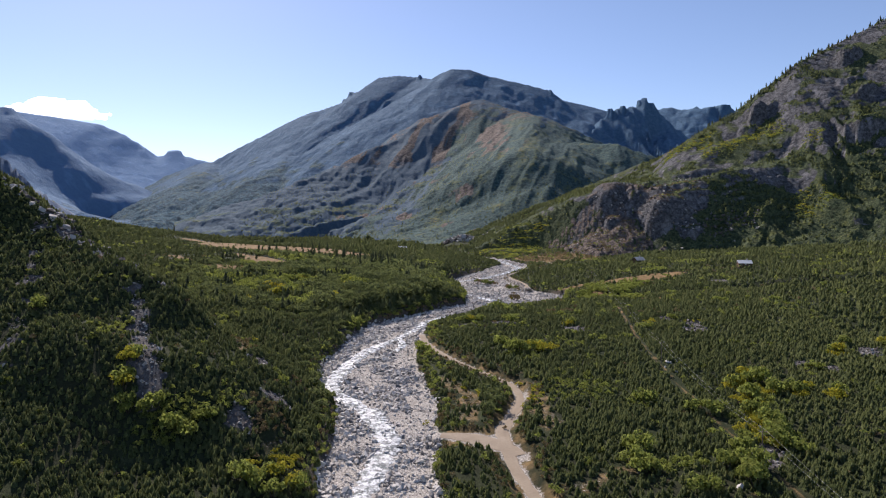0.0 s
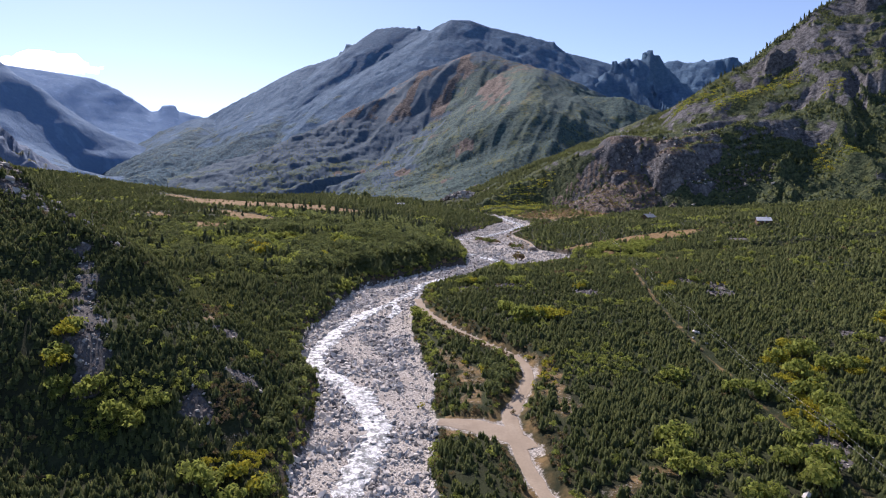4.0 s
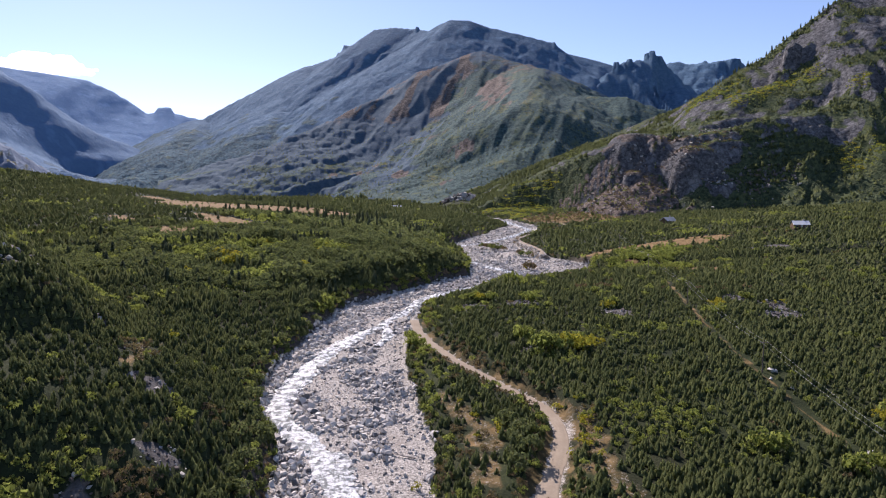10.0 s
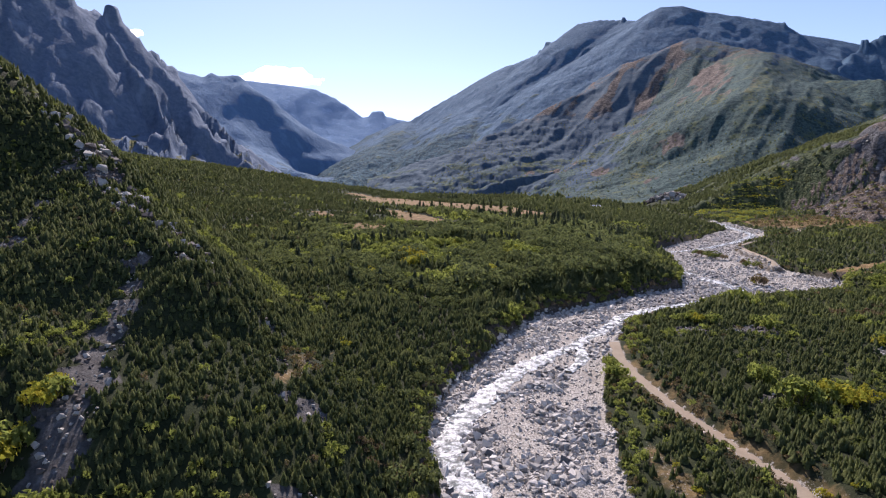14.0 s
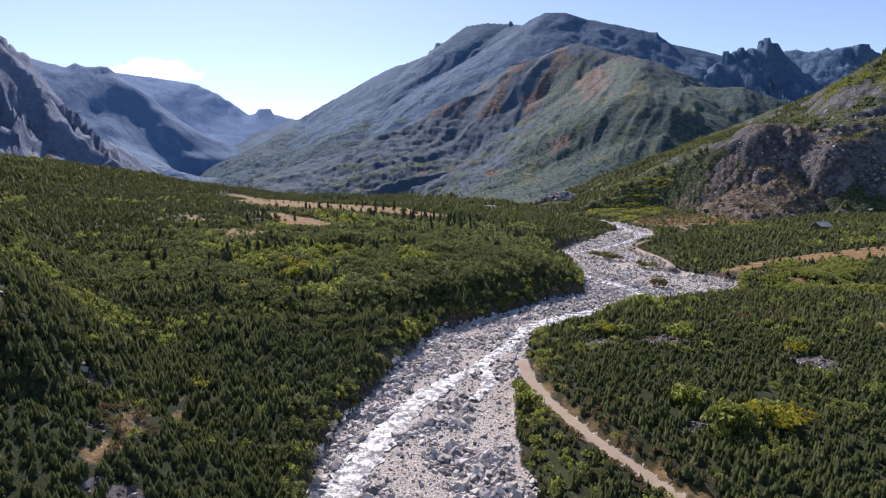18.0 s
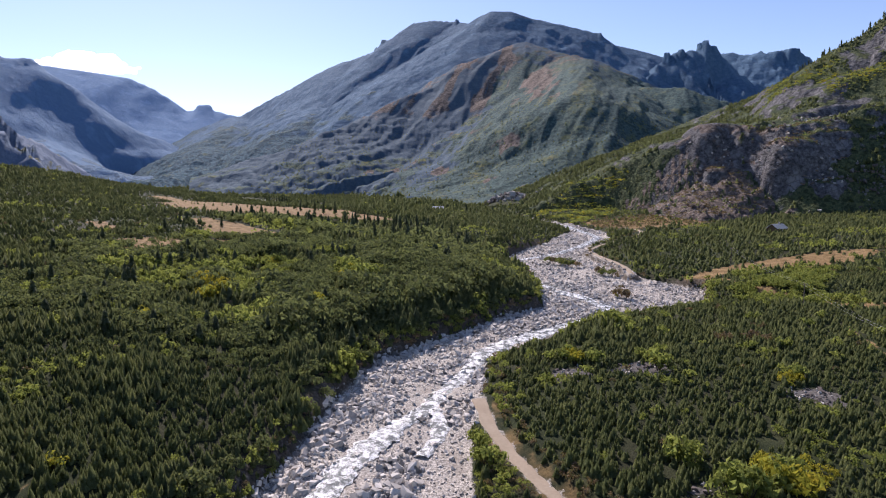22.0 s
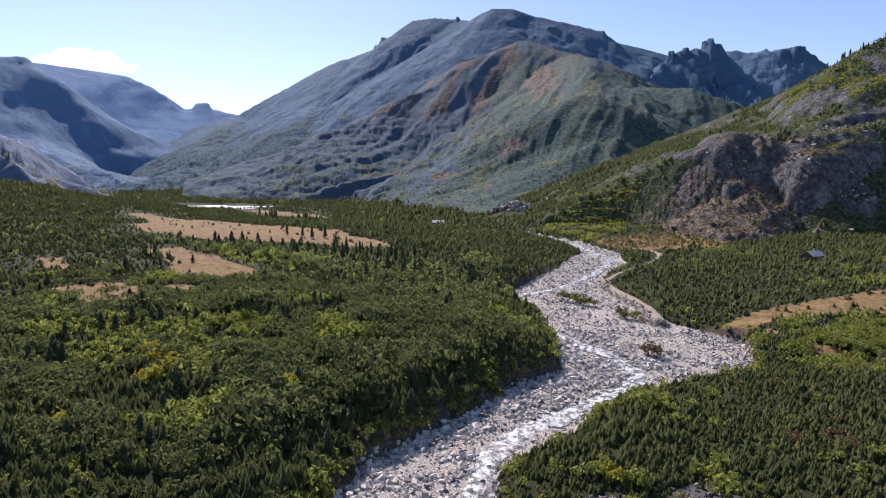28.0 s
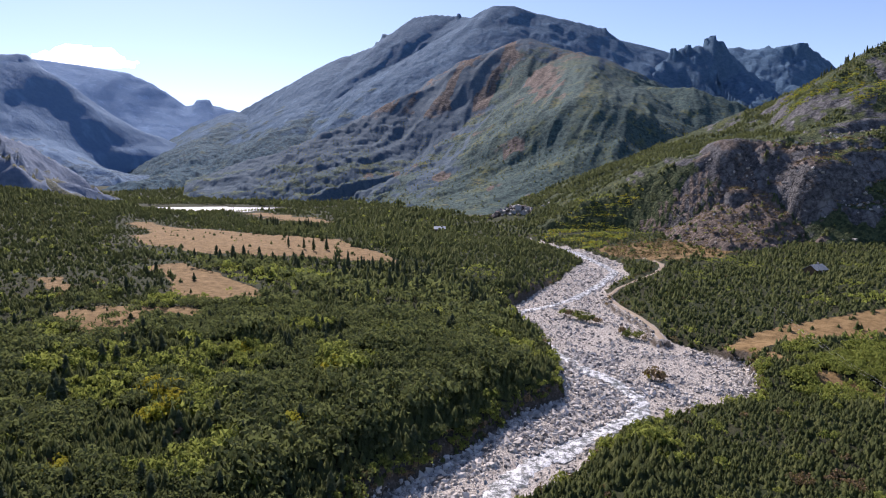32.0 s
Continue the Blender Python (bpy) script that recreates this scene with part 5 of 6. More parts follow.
for px, py, kind_, size in ((42, 332, "rust", 4.3), (40.5, 333.5, "gold", 1.8), (43.5, 331, "rust", 3.2), (29, 404, "pine", 3.8), (26, 406, "rust", 3.2), (33, 399, "pine", 3.9), (24, 408, "pine", 3.6), (36, 395, "rust", 2.9), (45, 379, "pine", 3.6), (48, 377, "pine", 3.2), (43, 382, "rust", 2.9), (31, 401, "pine", 3.6), (50, 374, "rust", 2.3), (27, 132, "gold", 1.2), (29, 141, "gold", 1.3), (30, 149, "gold", 1.2), (28, 156, "gold", 1.0), (-6, 199, "lime", 1.9), (-9, 205, "lime", 2.0), (-6, 192, "lime", 1.6), (-3, 185, "lime", 1.7), (3, 160, "gold", 1.1), (6, 152, "gold", 1.3), (10, 148, "lime", 1.5), (48, 430, "rust", 2.0), (46, 426, "rust", 1.7), (-11, 207, "lime", 2.6), (-11, 214, "lime", 2.4), (-10, 211, "gold", 1.8), (5, 122, "lime", 1.6), (-5, 128, "gold", 1.3), (1, 143, "lime", 1.8), (7, 155, "lime", 1.7), (-2, 163, "lime", 1.8), (10, 145, "gold", 1.7), (24, 157, "gold", 1.7), (27, 147, "gold", 2.0), (28, 148, "lime", 1.5), (25, 139, "gold", 1.6), (23, 136, "gold", 1.5), (6, 143, "gold", 1.1), (15, 142, "alder", 3.2), (12, 129, "alder", 3.0), (15, 135, "alder", 3.3), (12, 147, "alder", 2.8), (13, 138, "alder", 3.0), (2, 173, "rust", 1.6), (-2, 184, "rust", 1.4), (8, 184, "rust", 1.5), (22, 120, "rust", 1.4), (16, 121, "rust", 1.0), (58, 205, "lime", 2.0), (52, 179, "lime", 1.8), (33, 172, "lime", 1.6)):
    bush_list.append((px, py, kind_, size))
# broadleaf thickets beside the cleared line and on the spur
for px, py, kind_, size in ((93, 151, "gold", 2.2), (88, 143, "gold", 2.2), (93, 145, "lime", 2.4), (138, 175, "gold", 2.0), (146, 184, "lime", 1.8), (100, 136, "lime", 1.8), (105, 137, "gold", 1.7), (94, 135, "lime", 2.0), (110, 131, "gold", 1.9), (158, 181, "gold", 1.8), (81, 106, "lime", 2.0), (85, 131, "lime", 2.4), (80, 119, "lime", 2.4), (81, 112, "lime", 2.2), (79, 97, "lime", 2.4), (67, 98, "lime", 2.2), (65, 90, "lime", 2.2), (61, 90, "lime", 2.0), (46, 100, "lime", 2.0), (42, 92, "lime", 2.2), (44, 90, "lime", 1.8), (57, 131, "lime", 1.8), (68, 123, "lime", 1.9), (72, 120, "lime", 2.0), (53, 80, "lime", 1.9), (62, 81, "lime", 2.2), (118, 157, "lime", 1.6), (82, 218, "lime", 1.8), (100, 233, "lime", 1.6), (-79.4, 113.2, "gold", 1.7), (-76.8, 106.1, "gold", 1.8), (-114, 133, "lime", 1.7), (-73.4, 101.1, "lime", 1.8), (-36, 90, "gold", 1.9), (-42, 87, "lime", 2.1), (-69.3, 102.6, "lime", 2.0), (-62.9, 99.4, "lime", 2.2), (-58, 97.4, "lime", 2.0), (-56.1, 103.4, "lime", 1.7), (-39, 86, "lime", 2.0), (-32, 88, "gold", 1.6), (-44.6, 102.8, "rust", 1.3), (-41.9, 109.6, "rust", 1.4), (-38.6, 109.5, "rust", 1.3), (-42, 96, "rust", 1.3), (-33, 98, "rust", 1.2), (-90, 278, "gold", 2.0), (-85, 266, "gold", 1.8), (-51, 298, "gold", 2.4), (-53, 304, "lime", 2.6), (-46, 301, "lime", 2.4), (-114, 289, "lime", 2.2), (-73, 269, "lime", 2.2), (10, 248, "lime", 1.5), (16, 244, "lime", 1.5), (13, 246, "gold", 1.3), (30, 240, "lime", 1.9), (55.6, 233, "gold", 1.4), (22, 199, "lime", 2.0), (25, 188, "lime", 2.4), (29, 189, "lime", 2.2), (33, 192, "gold", 2.3), (36, 190, "gold", 2.0), (23, 240, "rust", 1.3), (-10.5, 210, "lime", 1.7), (-11, 218, "lime", 1.6), (-9.3, 202, "lime", 1.8), (-61.2, 148.7, "rust", 1.6), (-58.8, 143.8, "rust", 1.5), (-63, 155.7, "rust", 1.6), (-62.9, 150.3, "rust", 1.4), (-69, 182, "gold", 1.0)):
    for k in range(2 if kind_ != "rust" else 1):
        bush_list.append((px + 0.8 * k * size * rng.randn(), py + 0.8 * k * size * rng.randn(), kind_ if k == 0 else "lime", size * (1.5 + 0.6 * rng.rand()) if kind_ != "rust" else size))
for _ in range(40):
    bush_list.append((-60 + 130 * rng.rand(), 90 + 230 * rng.rand(), "lime", 0.8 + 0.9 * rng.rand()))
WORDS = {"gold": (GOLD, "golden-yellow autumn bush among young pines"), "lime": (LIME, "light green leafy bush on the valley floor"), "rust": (RUST, "brown withered bush on the stony ground"), "pine": (PINE, "dark green low bush on the river gravel"), "alder": (ALDER, "grey-green alder bush beside the dirt track")}
for j, (px, py, kind_, size) in enumerate(bush_list):
    if kind_ in ("lime", "alder") and (bed(np.array([px]), np.array([py]))[0] > -1 or road_in(np.array([px]), np.array([py]))[0] > -1):
        continue
    key = (kind_, j % 3, size > 2.4)
    m = pose(px, py, float(ground_z(np.array([px]), np.array([py]))[0]), 0, 0, rng.rand() * 360) @ Matrix.Diagonal((size * 1.1, size * 1.1, size * 1.25, 1))
    if key not in bush_models:
        bush_models[key] = build_bush(j, *WORDS[kind_], BIG_BUSHES if size > 2.4 else NEAR_BUSHES)
        bush_models[key].matrix_basis = m
    else:
        ob = copy_thing(bush_models[key], Matrix.Identity(4))
        ob.matrix_basis = m

# ---- the river ----
WATER = [(8, -140, 4), (4, -60, 4), (-4, 0, 4), (-10, 40, 4), (-14, 60, 4), (-18, 88, 4.5), (-15, 104, 4.5), (-14, 117, 4.5), (-19, 131, 5), (-25, 143, 5), (-33, 152, 4), (-37.5, 163, 4), (-38, 176, 4.5), (-35, 192, 4), (-32, 206, 3.6), (-27, 216, 3.6), (-20, 230, 3.2), (-13, 250, 3.4), (-8, 266, 4), (2, 279, 4), (11, 287, 4), (21, 296, 4.2), (30, 304, 4), (34, 313, 3.6), (31, 328, 3.2), (22, 342, 3.4), (15, 356, 3), (11, 374, 3), (8, 388, 3)]
WATER_UP = [(1, 408, 3.4), (9, 418, 3.0), (20, 426, 2.6), (30, 436, 3.6), (40, 452, 3.4), (51, 472, 3.2), (60, 492, 3.6), (67, 511, 3.6), (64, 530, 3.4), (60, 552, 4), (55, 580, 5), (40, 610, 4)]
WATER_SIDE = [(-20, 207, 1.8), (-17, 217, 2.6), (-19, 226, 2.4), (-21, 232, 2.0)]
WATER_LOW = [(8, 388, 3), (5, 398, 2.6), (1, 408, 2.6)]


def stream(name, line, lift, mat, label):
    """A ribbon of running water along a line, uneven at its edges."""
    pts, ws = [], []
    for p, q in zip(line, line[1:]):
        n = max(2, int(math.hypot(q[0] - p[0], q[1] - p[1]) / 0.8))
        for k in range(n):
            t = k / n
            pts.append((p[0] + t * (q[0] - p[0]), p[1] + t * (q[1] - p[1])))
            ws.append(p[2] + t * (q[2] - p[2]))
    pts, ws = np.array(pts), np.array(ws)
    ker = np.ones(9) / 9
    for c in (0, 1):
        pts[4:-4, c] = np.convolve(pts[:, c], ker, "valid")
    d = np.gradient(pts, axis=0)
    nrm = np.stack([-d[:, 1], d[:, 0]], -1) / (np.linalg.norm(d, axis=1)[:, None] + 1e-9)
    s = np.arange(len(pts)) * 0.8
    across = np.linspace(-1, 1, 11)
    left = 1.2 * ws * (0.5 + 0.6 * (fbm(s / 5, s * 0 + 3, 3, 261) - 0.35) + 0.5 * (fbm(s / 1.3, s * 0 + 5, 2, 267) - 0.5))
    right = 1.2 * ws * (0.5 + 0.6 * (fbm(s / 5, s * 0 + 9, 3, 263) - 0.35) + 0.5 * (fbm(s / 1.3, s * 0 + 7, 2, 269) - 0.5))
    half = np.where(across[None] < 0, left[:, None], right[:, None]) * across[None]
    X, Y = pts[:, 0][:, None] + nrm[:, 0][:, None] * half, pts[:, 1][:, None] + nrm[:, 1][:, None] * half
    Z = np.interp(Y, RIVER_Y, RIVER_Z) + lift + 0.22 * (fbm(X / 1.6, Y / 1.6, 3, 265) - 0.5) - 0.25 * across[None] ** 4
    return tagged(sheet(name, X, Y, Z, mat), label, "water", kind="structure")


for line in (WATER, WATER_UP, WATER_SIDE, WATER_LOW):
    stream("water", line, 0.08, STREAM, "white foaming water running between the boulders")
lx, ly = np.meshgrid(np.linspace(-800, -220, 60), np.linspace(900, 1110, 40))
tagged(sheet("lake", lx, ly, np.full(lx.shape, LAKE_Z), LAKE_MAT), "lake under the mountains, its silvery glint painted white", "water", kind="structure")

# stones of the river bed
rng = np.random.RandomState(361)
big = []
while len(big) < 300:
    py = 88 + 260 * rng.rand() ** 1.3
    lo, hi = np.interp(py, BED_Y, BED_L), np.interp(py, BED_Y, BED_R)
    px = lo + (hi - lo) * (rng.rand() if rng.rand() < 0.6 else (0.5 + 0.5 * rng.rand() ** 3 * rng.choice([-1, 1])))
    if bed(np.array([px]), np.array([py]))[0] > -0.3:
        big.append((px, py, 0.45 + 1.3 * rng.rand() ** 4))
stone_meshes = []
for k, (v, f) in enumerate(STONES):
    stone_meshes.append(mesh_of("boulder", v, f, ROCK_PALE if k % 3 == 0 else ROCK_MAT, None, False))
for j, (px, py, size) in enumerate(big):
    ob = new("boulder", stone_meshes[j % 16])
    zz = float(ground_z(np.array([px]), np.array([py]))[0])
    ob.matrix_basis = pose(px, py, zz + 0.16 * size, 20 * rng.randn(), 20 * rng.randn(), 360 * rng.rand()) @ Matrix.Diagonal((size * (0.8 + 0.5 * rng.rand()), size, size * 0.62, 1))
    tagged(ob, "pale angular granite boulder in the river bed" if j % 16 % 3 == 0 else "grey angular granite boulder in the river bed", "boulder", "boulders of the river bed", "thing")


def water_in(x, y):
    """How deep inside the running water a place lies, in metres."""
    out = np.full(np.shape(x), -99.0)
    for line in (WATER, WATER_UP, WATER_SIDE, WATER_LOW):
        d, w, _ = along(x, y, line)
        out = np.maximum(out, 0.5 * w - d)
    return out


def stones_over(name, x, y, size, rng, label, mats=(ROCK_MAT, ROCK_PALE, ROCK_DARK), pale=0.45):
    z = land_z(x, y) + 0.1 * size
    ob = strewn(name, STONES, x, y, z, size, size, rng.rand(len(x)) * 6.283, list(mats), np.where(rng.rand(len(x)) < pale, 1, np.where(rng.rand(len(x)) < 0.22, len(mats) - 1, 0)), None, False)
    return tagged(ob, label, "stones", kind="stuff")


TALUS = plain("talus_rock", (0.085, 0.07, 0.062), (0.23, 0.195, 0.175), 0.6)
x, y, rng = lot(-50, 80, 80, 360, 0.54, 371)
cob = fbm(x / 8, y / 8, 3, 373) + 0.12 * smooth(14, 3, x - np.interp(y, BED_Y, BED_L))
ok = (bed(x, y) > -0.8) & (road_in(x, y) < 0.2) & (rng.rand(len(x)) < 0.45 + 0.55 * smooth(0.43, 0.6, cob)) & ((water_in(x, y) < -0.5) | (rng.rand(len(x)) < 0.11))
x, y, cob = x[ok], y[ok], cob[ok]
stones_over("river_stones", x, y, (0.26 + 1.3 * rng.rand(len(x)) ** 4.5) * (0.6 + 0.8 * smooth(0.35, 0.7, cob)), rng, "grey and white stones strewn over the river bed")
x, y, rng = lot(-30, 30, -130, 81, 1.6, 387)
ok = (bed(x, y) > 0) & (rng.rand(len(x)) < 0.6)
x, y = x[ok], y[ok]
stones_over("river_stones", x, y, 0.4 + 1.2 * rng.rand(len(x)) ** 5, rng, "grey and white stones strewn over the lower river bed")
x, y, rng = lot(-10, 90, 355, 610, 1.25, 375)
ok = (bed(x, y) > 0) & (road_in(x, y) < 0.2) & (fbm(x / 12, y / 12, 3, 373) + 0.35 * rng.rand(len(x)) > 0.56) & (water_in(x, y) < 0)
x, y = x[ok], y[ok]
stones_over("river_stones", x, y, 0.45 + 1.3 * rng.rand(len(x)) ** 4, rng, "grey and white stones strewn over the upper river bed")
x, y, rng = lot(-165, 165, 60, 280, 1.0, 377)
ok = (spots(x, y, SCREES, 0.9, 3) > -0.5) & (rng.rand(len(x)) < 0.8)
x, y = x[ok], y[ok]
stones_over("scree", x, y, 0.35 + 0.9 * rng.rand(len(x)) ** 3, rng, "broken grey scree between the pines", (TALUS, ROCK_MAT), 0.2)
x, y, rng = lot(-160, -70, 145, 200, 1.9, 389)
crest = [(-86, 156, 1.5), (-97, 163, 2.5), (-112, 167, 3.0), (-128, 176, 4.0), (-142, 184, 5.0), (-156, 188, 5.0)]
d, w, _ = along(x, y, crest)
ok = (d < w) & (rng.rand(len(x)) < 0.6)
x, y = x[ok], y[ok]
stones_over("outcrop_blocks", x, y, 1.1 + 2.6 * rng.rand(len(x)) ** 2, rng, "broken grey rock outcrop along the spur's crest", (TALUS, ROCK_MAT), 0.35)
x, y, rng = lot(240, 310, 552, 580, 2.2, 391)
ok = (np.hypot((x - 275) / 32, (y - 566) / 11) < 0.7 + 0.4 * rng.rand(len(x))) & (rng.rand(len(x)) < 0.8)
x, y = x[ok], y[ok]
stones_over("boulder_field", x, y, 1.4 + 2.6 * rng.rand(len(x)) ** 2, rng, "pale boulder field at the foot of the cliffs", (TALUS, ROCK_DARK), 0.45)
x, y, rng = lot(-2, 62, 780, 830, 2.6, 379)
ok = np.hypot((x - 27) / 30, (y - 805) / 14) < 0.8 + 0.4 * rng.rand(len(x))
x, y = x[ok], y[ok]
stones_over("rock_heap", x, y, 2.0 + 5.5 * rng.rand(len(x)) ** 2, rng, "low heap of huge grey boulders on the valley floor", (TALUS, ROCK_MAT), 0.5)
x, y, rng = lot(70, 300, 520, 650, 3.0, 381)
ok = (hill_z(x, y) > ground_z(x, y)) & (rng.rand(len(x)) < 0.75 * bare_hill(x, y)[0][1] * smooth(0.35, 0.55, fbm(x / 14, y / 14, 3, 382)))
x, y = x[ok], y[ok]
stones_over("talus", x, y, 1.0 + 2.6 * rng.rand(len(x)) ** 3, rng, "brown-grey blocks fallen below the cliffs", (TALUS, ROCK_MAT), 0.12)

# pale rocks along the cleared line
for k, (px, py, size) in enumerate(((76, 168, 1.8), (75, 158, 1.2), (72, 128.5, 1.7), (71, 103, 1.2), (59, 81, 1.5), (73.5, 164, 0.8))):
    ob = new("boulder", stone_meshes[(3 * k) % 9])
    ob.matrix_basis = pose(px, py, float(ground_z(np.array([px]), np.array([py]))[0]) + 0.25 * size, 8, 5, 50 * k) @ Matrix.Diagonal((size * 1.3, size, size * 0.9, 1))
    tagged(ob, "white granite boulder among low scrub in the clearing", "boulder", "boulders in the clearing", "thing")

# scrub and thickets on the hillside
x, y, rng = lot(40, 480, 550, 880, 2.2, 383)
deep = spots(x, y, HILL_LIMES, 0.6, 9)
ok = (deep > 0) & (rng.rand(len(x)) < 0.8)
x, y = x[ok], y[ok]
hs = 1.8 + 1.6 * rng.rand(len(x))
ob = strewn("scrub_hillside", FAR_BUSHES, x, y, land_z(x, y) - 0.3, hs, hs * 1.25, rng.rand(len(x)) * 6.28, [LIME, GOLD], (rng.rand(len(x)) < 0.3).astype(int))
tagged(ob, "yellow-green thickets on the rocky hillside", "scrub", kind="stuff")

# driftwood
for px, py, turn, ll in ((-19, 154, 35, 7.0), (-27, 163, 70, 4.0), (-8, 140, 160, 5.0), (-22, 178, 20, 4.5), (41, 318, 130, 5.0), (24, 330, 15, 4.0)):
    root = new("drift_log")
    part("log", rod((-ll / 2, 0, 0), (ll / 2, 0, 0.25), 0.16, 0.08, 9), plain("driftwood", (0.3, 0.26, 0.22), (0.48, 0.44, 0.4), 6.0), root)
    part("branch", rod((ll * 0.1, 0, 0.1), (ll * 0.3, 0.7, 0.5), 0.05, 0.02, 6), bpy.data.materials["driftwood"], root)
    root.matrix_basis = pose(px, py, float(ground_z(np.array([px]), np.array([py]))[0]) + 0.25, 0, 0, turn)
    tagged(root, "bleached grey driftwood log on the gravel", "log", "driftwood", "thing")


# ---- tracks ----
def track(name, line, mat, label):
    pts, ws = [], []
    for p, q in zip(line, line[1:]):
        n = max(2, int(math.hypot(q[0] - p[0], q[1] - p[1]) / 0.7))
        for k in range(n):
            t = k / n
            pts.append((p[0] + t * (q[0] - p[0]), p[1] + t * (q[1] - p[1])))
            ws.append(p[2] + t * (q[2] - p[2]))
    pts, ws = np.array(pts), np.array(ws)
    ker = np.ones(13) / 13
    for c in (0, 1):
        pts[6:-6, c] = np.convolve(pts[:, c], ker, "valid")
    d = np.gradient(pts, axis=0)
    nrm = np.stack([-d[:, 1], d[:, 0]], -1) / (np.linalg.norm(d, axis=1)[:, None] + 1e-9)
    s = np.arange(len(pts)) * 0.7
    across = np.linspace(-1, 1, 13)
    wl = ws * (0.36 + 0.3 * (fbm(s / 4, s * 0, 3, 271) - 0.4))
    wr = ws * (0.36 + 0.3 * (fbm(s / 4, s * 0 + 5, 3, 273) - 0.4))
    half = np.where(across[None] < 0, wl[:, None], wr[:, None]) * across[None]
    X, Y = pts[:, 0][:, None] + nrm[:, 0][:, None] * half, pts[:, 1][:, None] + nrm[:, 1][:, None] * half
    rut = -0.07 * np.exp(-((np.abs(across)[None] - 0.5) / 0.16) ** 2) + 0.05 * (fbm(X / 0.9, Y / 0.9, 3, 275) - 0.5)
    Z = ground_z(X, Y) + 0.13 + rut - 0.3 * np.abs(across[None]) ** 8
    return tagged(sheet(name, X, Y, Z, mat), label, "road", kind="structure")


track("road", ROAD, DIRT, "pale brown dirt track with worn wheel ruts")
track("road", ROAD_FAR, DIRT, "pale dirt track along the upper river bank")
track("road", PAD, DIRT, "bare earth turning place beside the track")


# ---- cabins ----
ROOF_PALE = plain("tin_roof", (0.55, 0.56, 0.57), (0.72, 0.73, 0.74), 0.8, 0.45, 0.5)
ROOF_GREY = plain("shingle_roof", (0.34, 0.34, 0.33), (0.52, 0.52, 0.5), 2.0, 0.7)
LOGWALL = plain("log_wall", (0.12, 0.075, 0.045), (0.22, 0.15, 0.09), 2.0)
GLASS = plain("window_glass", (0.03, 0.035, 0.04), (0.05, 0.055, 0.06), 1.0, 0.08, 0.6)
TRIM = plain("painted_trim", (0.5, 0.48, 0.44), (0.6, 0.58, 0.54), 3.0)


def cabin(px, py, turn, ln, wd, hw, rise, roof_mat, label):
    root = new("cabin")
    for sy in (-1, 1):
        part("wall", box((ln, 0.25, hw + 0.6), (0, sy * (wd / 2 - 0.125), (hw - 0.6) / 2), 0.03), LOGWALL, root)
    for sx in (-1, 1):
        bm = bmesh.new()
        xx = sx * (ln / 2 - 0.125)
        prof = [(-wd / 2 + 0.26, -0.6), (wd / 2 - 0.26, -0.6), (wd / 2 - 0.26, hw), (0, hw + rise - 0.1), (-wd / 2 + 0.26, hw)]
        a = [bm.verts.new((xx - 0.12, p, q)) for p, q in prof]
        b = [bm.verts.new((xx + 0.12, p, q)) for p, q in prof]
        bm.faces.new(a[::-1]), bm.faces.new(b)
        for k in range(5):
            bm.faces.new((a[k], a[(k + 1) % 5], b[(k + 1) % 5], b[k]))
        part("gable", bm, LOGWALL, root)
    slope = math.atan2(rise, wd / 2)
    run = math.hypot(rise, wd / 2) + 0.6
    for sy in (-1, 1):
        turnm = Matrix.Rotation(-sy * slope, 4, "X")
        c = Vector((0, sy * (run / 2 - 0.02) * math.cos(slope), hw + rise + 0.12 - (run / 2) * math.sin(slope)))
        sheet_ = part("roof", box((ln + 0.9, run, 0.14), c, 0.02, turnm), roof_mat, root)
        for k in range(9):
            xx = -ln / 2 - 0.3 + k * (ln + 0.6) / 8
            part("seam", box((0.06, run, 0.05), c + Vector((xx, -sy * -0.08 * math.sin(slope), 0.09 * math.cos(slope))), 0, turnm), roof_mat, sheet_)
    part("chimney", box((0.7, 0.7, 1.8), (ln * 0.22, 0.5, hw + rise + 0.2), 0.04), ROCK_MAT, root, "grey stone chimney")
    for k, xx in enumerate((-ln * 0.3, ln * 0.3)):
        w = part("window", box((1.2, 0.1, 1.0), (xx, -wd / 2 - 0.02, hw * 0.55), 0.02), TRIM, root)
        part("pane", box((1.0, 0.04, 0.8), (xx, -wd / 2 - 0.08, hw * 0.55)), GLASS, w)
    d = part("door", box((1.0, 0.1, 2.05), (0.2, -wd / 2 - 0.02, 1.03), 0.02), TRIM, root)
    part("handle", box((0.05, 0.08, 0.14), (0.55, -wd / 2 - 0.1, 1.0), 0.01), ROCK_MAT, d)
    root.matrix_basis = pose(px, py, float(ground_z(np.array([px]), np.array([py]))[0]) + 0.25, 0, 0, turn)
    return tagged(root, label, "cabin", "cabins of the valley", "thing")


cabin(209, 392, -12, 8.5, 6.0, 2.4, 1.8, ROOF_PALE, "small log cabin with a pale metal roof among pines")
cabin(157, 462, 30, 9.0, 6.5, 2.2, 2.2, ROOF_GREY, "log cabin with a grey roof above the dry meadow")
cabin(-47, 660, 8, 9.0, 6.0, 2.4, 1.8, ROOF_PALE, "far white-roofed cabin between dark spruces")

# ---- power line ----
POLE_WOOD = plain("pole_wood", (0.16, 0.12, 0.09), (0.27, 0.22, 0.17), 5.0)
WIRE = plain("wire", (0.3, 0.3, 0.3), (0.42, 0.42, 0.42), 3.0, 0.4, 0.5)
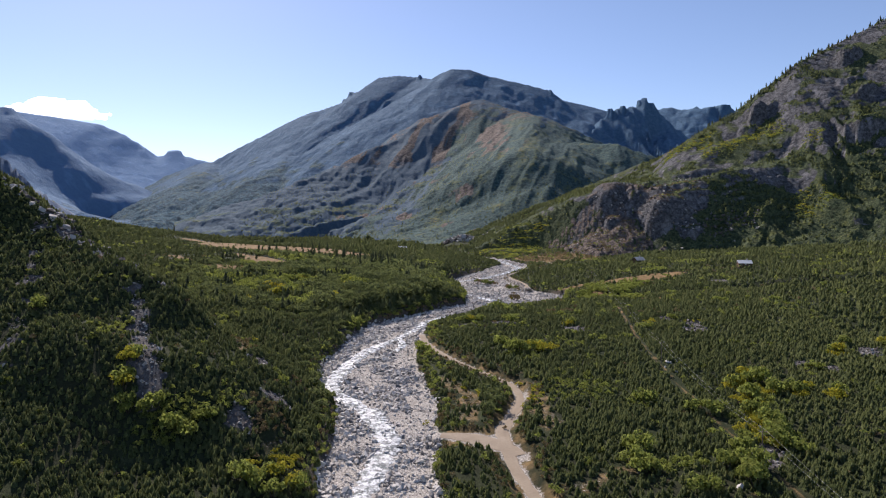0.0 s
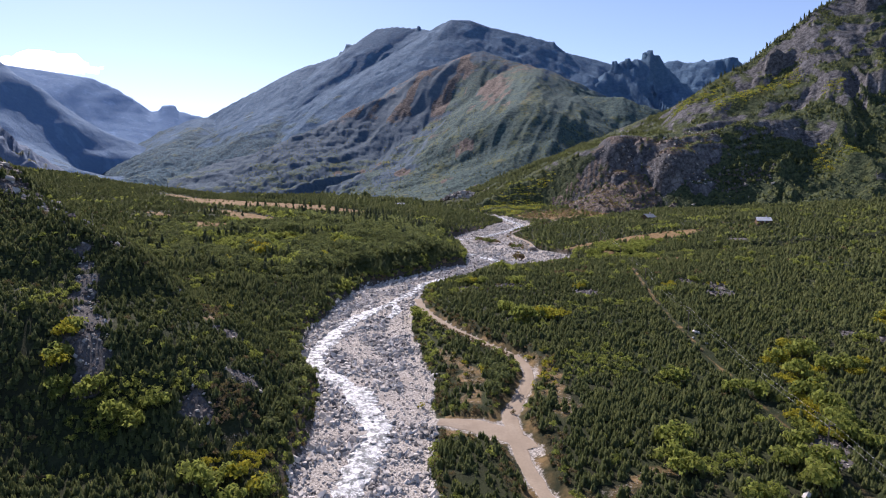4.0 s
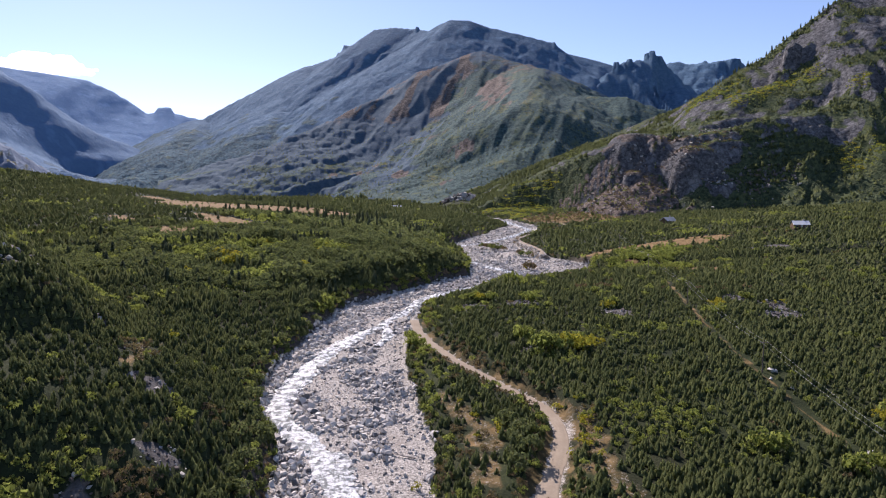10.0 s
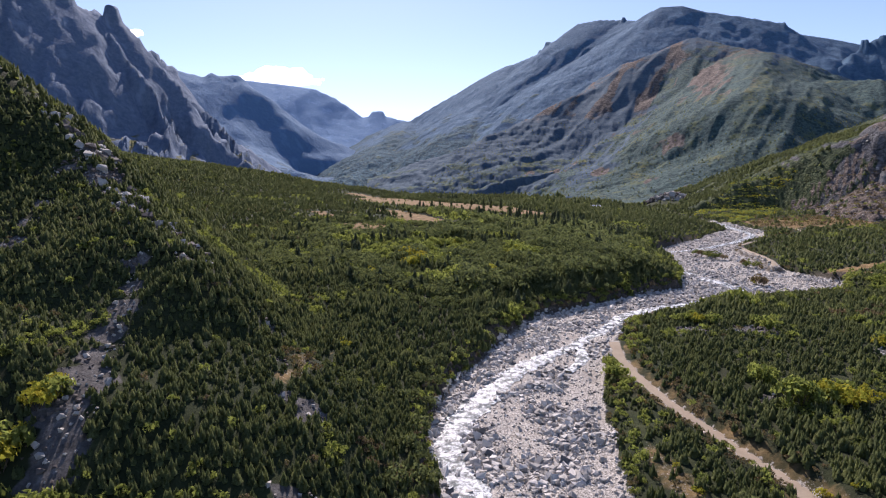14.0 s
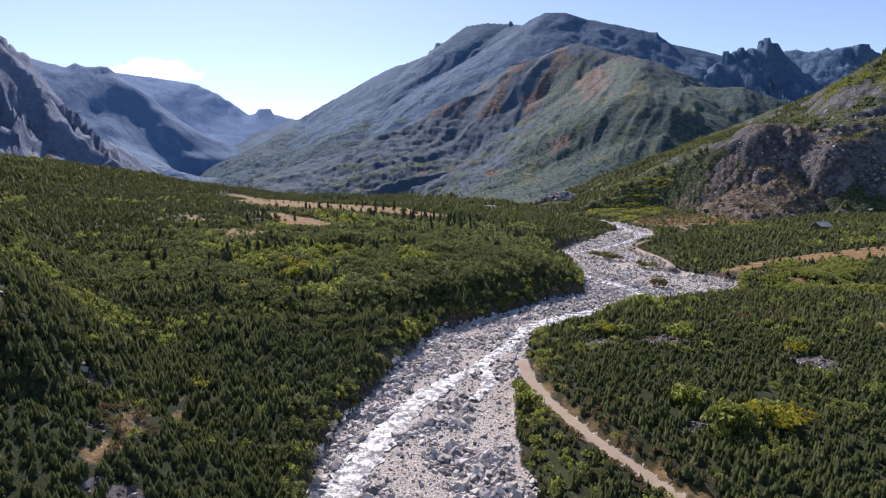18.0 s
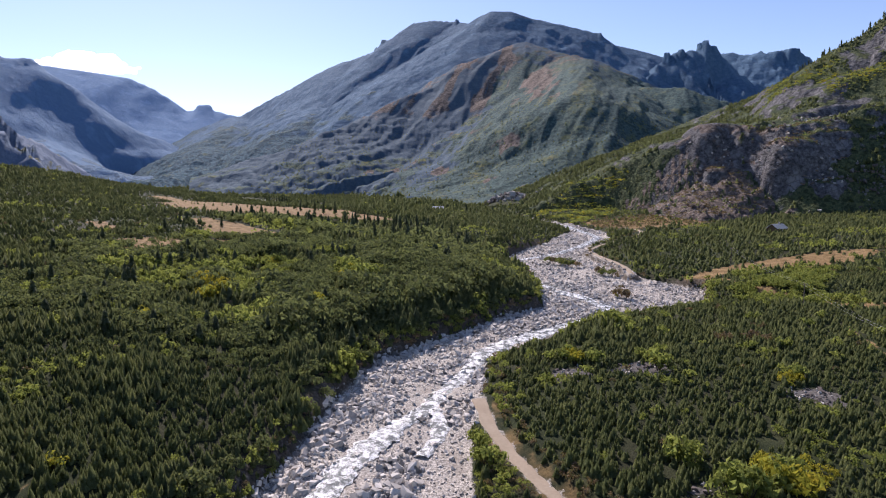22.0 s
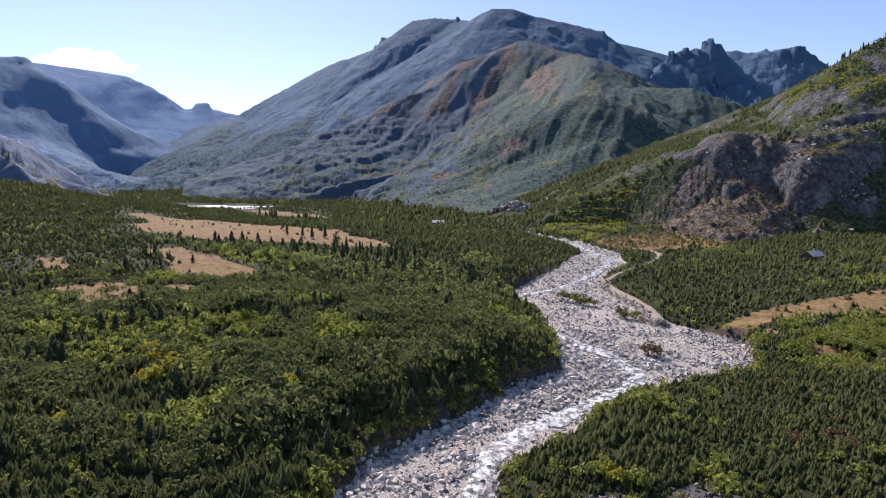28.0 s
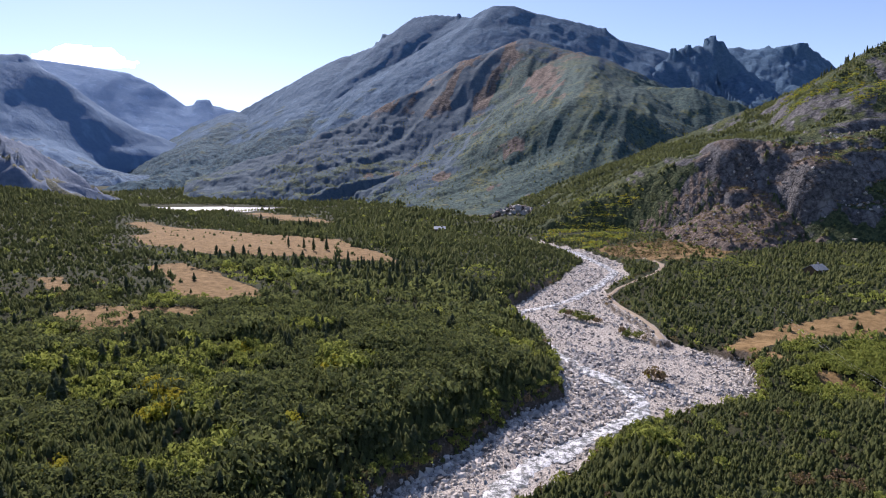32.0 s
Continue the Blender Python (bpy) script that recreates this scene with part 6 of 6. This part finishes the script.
CERAMIC = plain("insulator_glaze", (0.25, 0.2, 0.17), (0.35, 0.3, 0.26), 5.0, 0.3, 0.5)
tops = []
for k, (px, py) in enumerate(((66.5, 20), (69, 92), (73.5, 168), (81, 232), (89, 296), (100, 380))):
    gz = float(ground_z(np.array([px]), np.array([py]))[0])
    root = new("power_pole")
    part("post", rod((0, 0, -0.8), (0, 0, 7.6), 0.15, 0.1, 10), POLE_WOOD, root)
    part("crossarm", box((1.7, 0.12, 0.14), (0, -0.16, 7.1), 0.015), POLE_WOOD, root)
    for xx in (-0.75, 0.75):
        part("insulator", rod((xx, -0.16, 7.15), (xx, -0.16, 7.36), 0.07, 0.04, 8), CERAMIC, root)
    root.matrix_basis = pose(px, py, gz, 0, 0, -5)
    tagged(root, "weathered wooden power pole in a cleared line", "power pole", "poles of the power line", "thing")
    tops.append(Vector((px, py, gz + 7.36)))
for a, b in zip(tops, tops[1:]):
    for xx in (-0.75, 0.75):
        cu = bpy.data.curves.new("power_cable", "CURVE")
        cu.dimensions, cu.bevel_depth, cu.bevel_resolution = "3D", 0.014, 1
        sp = cu.splines.new("POLY")
        sp.points.add(20)
        for k in range(21):
            t = k / 20
            p = a.lerp(b, t)
            sp.points[k].co = (p.x + xx, p.y - 0.16, p.z - 4 * 1.5 * t * (1 - t), 1)
        cu.materials.append(WIRE)
        tagged(new("power_cable", cu), "thin grey sagging cable between the poles", "cable", "cables of the power line", "thing")


# ---- clouds ----
CLOUD, cnt_, cb_ = material("glowing_cloud")
cb_.inputs["Base Color"].default_value = (0.9, 0.9, 0.9, 1)
cb_.inputs["Roughness"].default_value = 1.0
# Added emission stands in for sunlight scattered through the clouds.
cb_.inputs["Emission Color"].default_value = (1.0, 1.0, 1.0, 1)
cb_.inputs["Emission Strength"].default_value = 1.15


def cloud(px, py, pz, ln, ht, seed, label):
    rng = np.random.RandomState(seed)
    bm = bmesh.new()
    for k in range(26):
        u = rng.rand() * 2 - 1
        r = ht * (0.35 + 0.4 * rng.rand()) * (1.1 - abs(u))
        m = Matrix.Translation((u * ln / 2, ht * 0.5 * rng.randn(), r * 0.35 + 0.12 * ht * rng.randn() * (1 - abs(u)))) @ Matrix.Diagonal((r * 2.0, r * 1.6, r * 0.75, 1))
        bmesh.ops.create_icosphere(bm, subdivisions=2, radius=1.0, matrix=m)
    for v in bm.verts:
        n = noise.noise(v.co * (2.2 / ht)) * 0.28 * ht
        v.co += v.normal * n if v.normal.length else Vector((0, 0, n))
    for f in bm.faces:
        f.smooth = True
    me = bpy.data.meshes.new("cloud")
    bm.to_mesh(me)
    bm.free()
    me.materials.append(CLOUD)
    ob = new("cloud", me)
    ob.matrix_basis = pose(px, py, pz, 0, 0, 27)
    return tagged(ob, label, "cloud", kind="structure")
cloud(-2480, 4010, 745, 560, 125, 401, "small white cloud above the far plateau")
cloud(-3300, 3400, 815, 260, 60, 402, "small white cloud behind the jagged crest")
cloud(-3245, 3470, 1000, 110, 35, 403, "wisp of white cloud over the valley side")
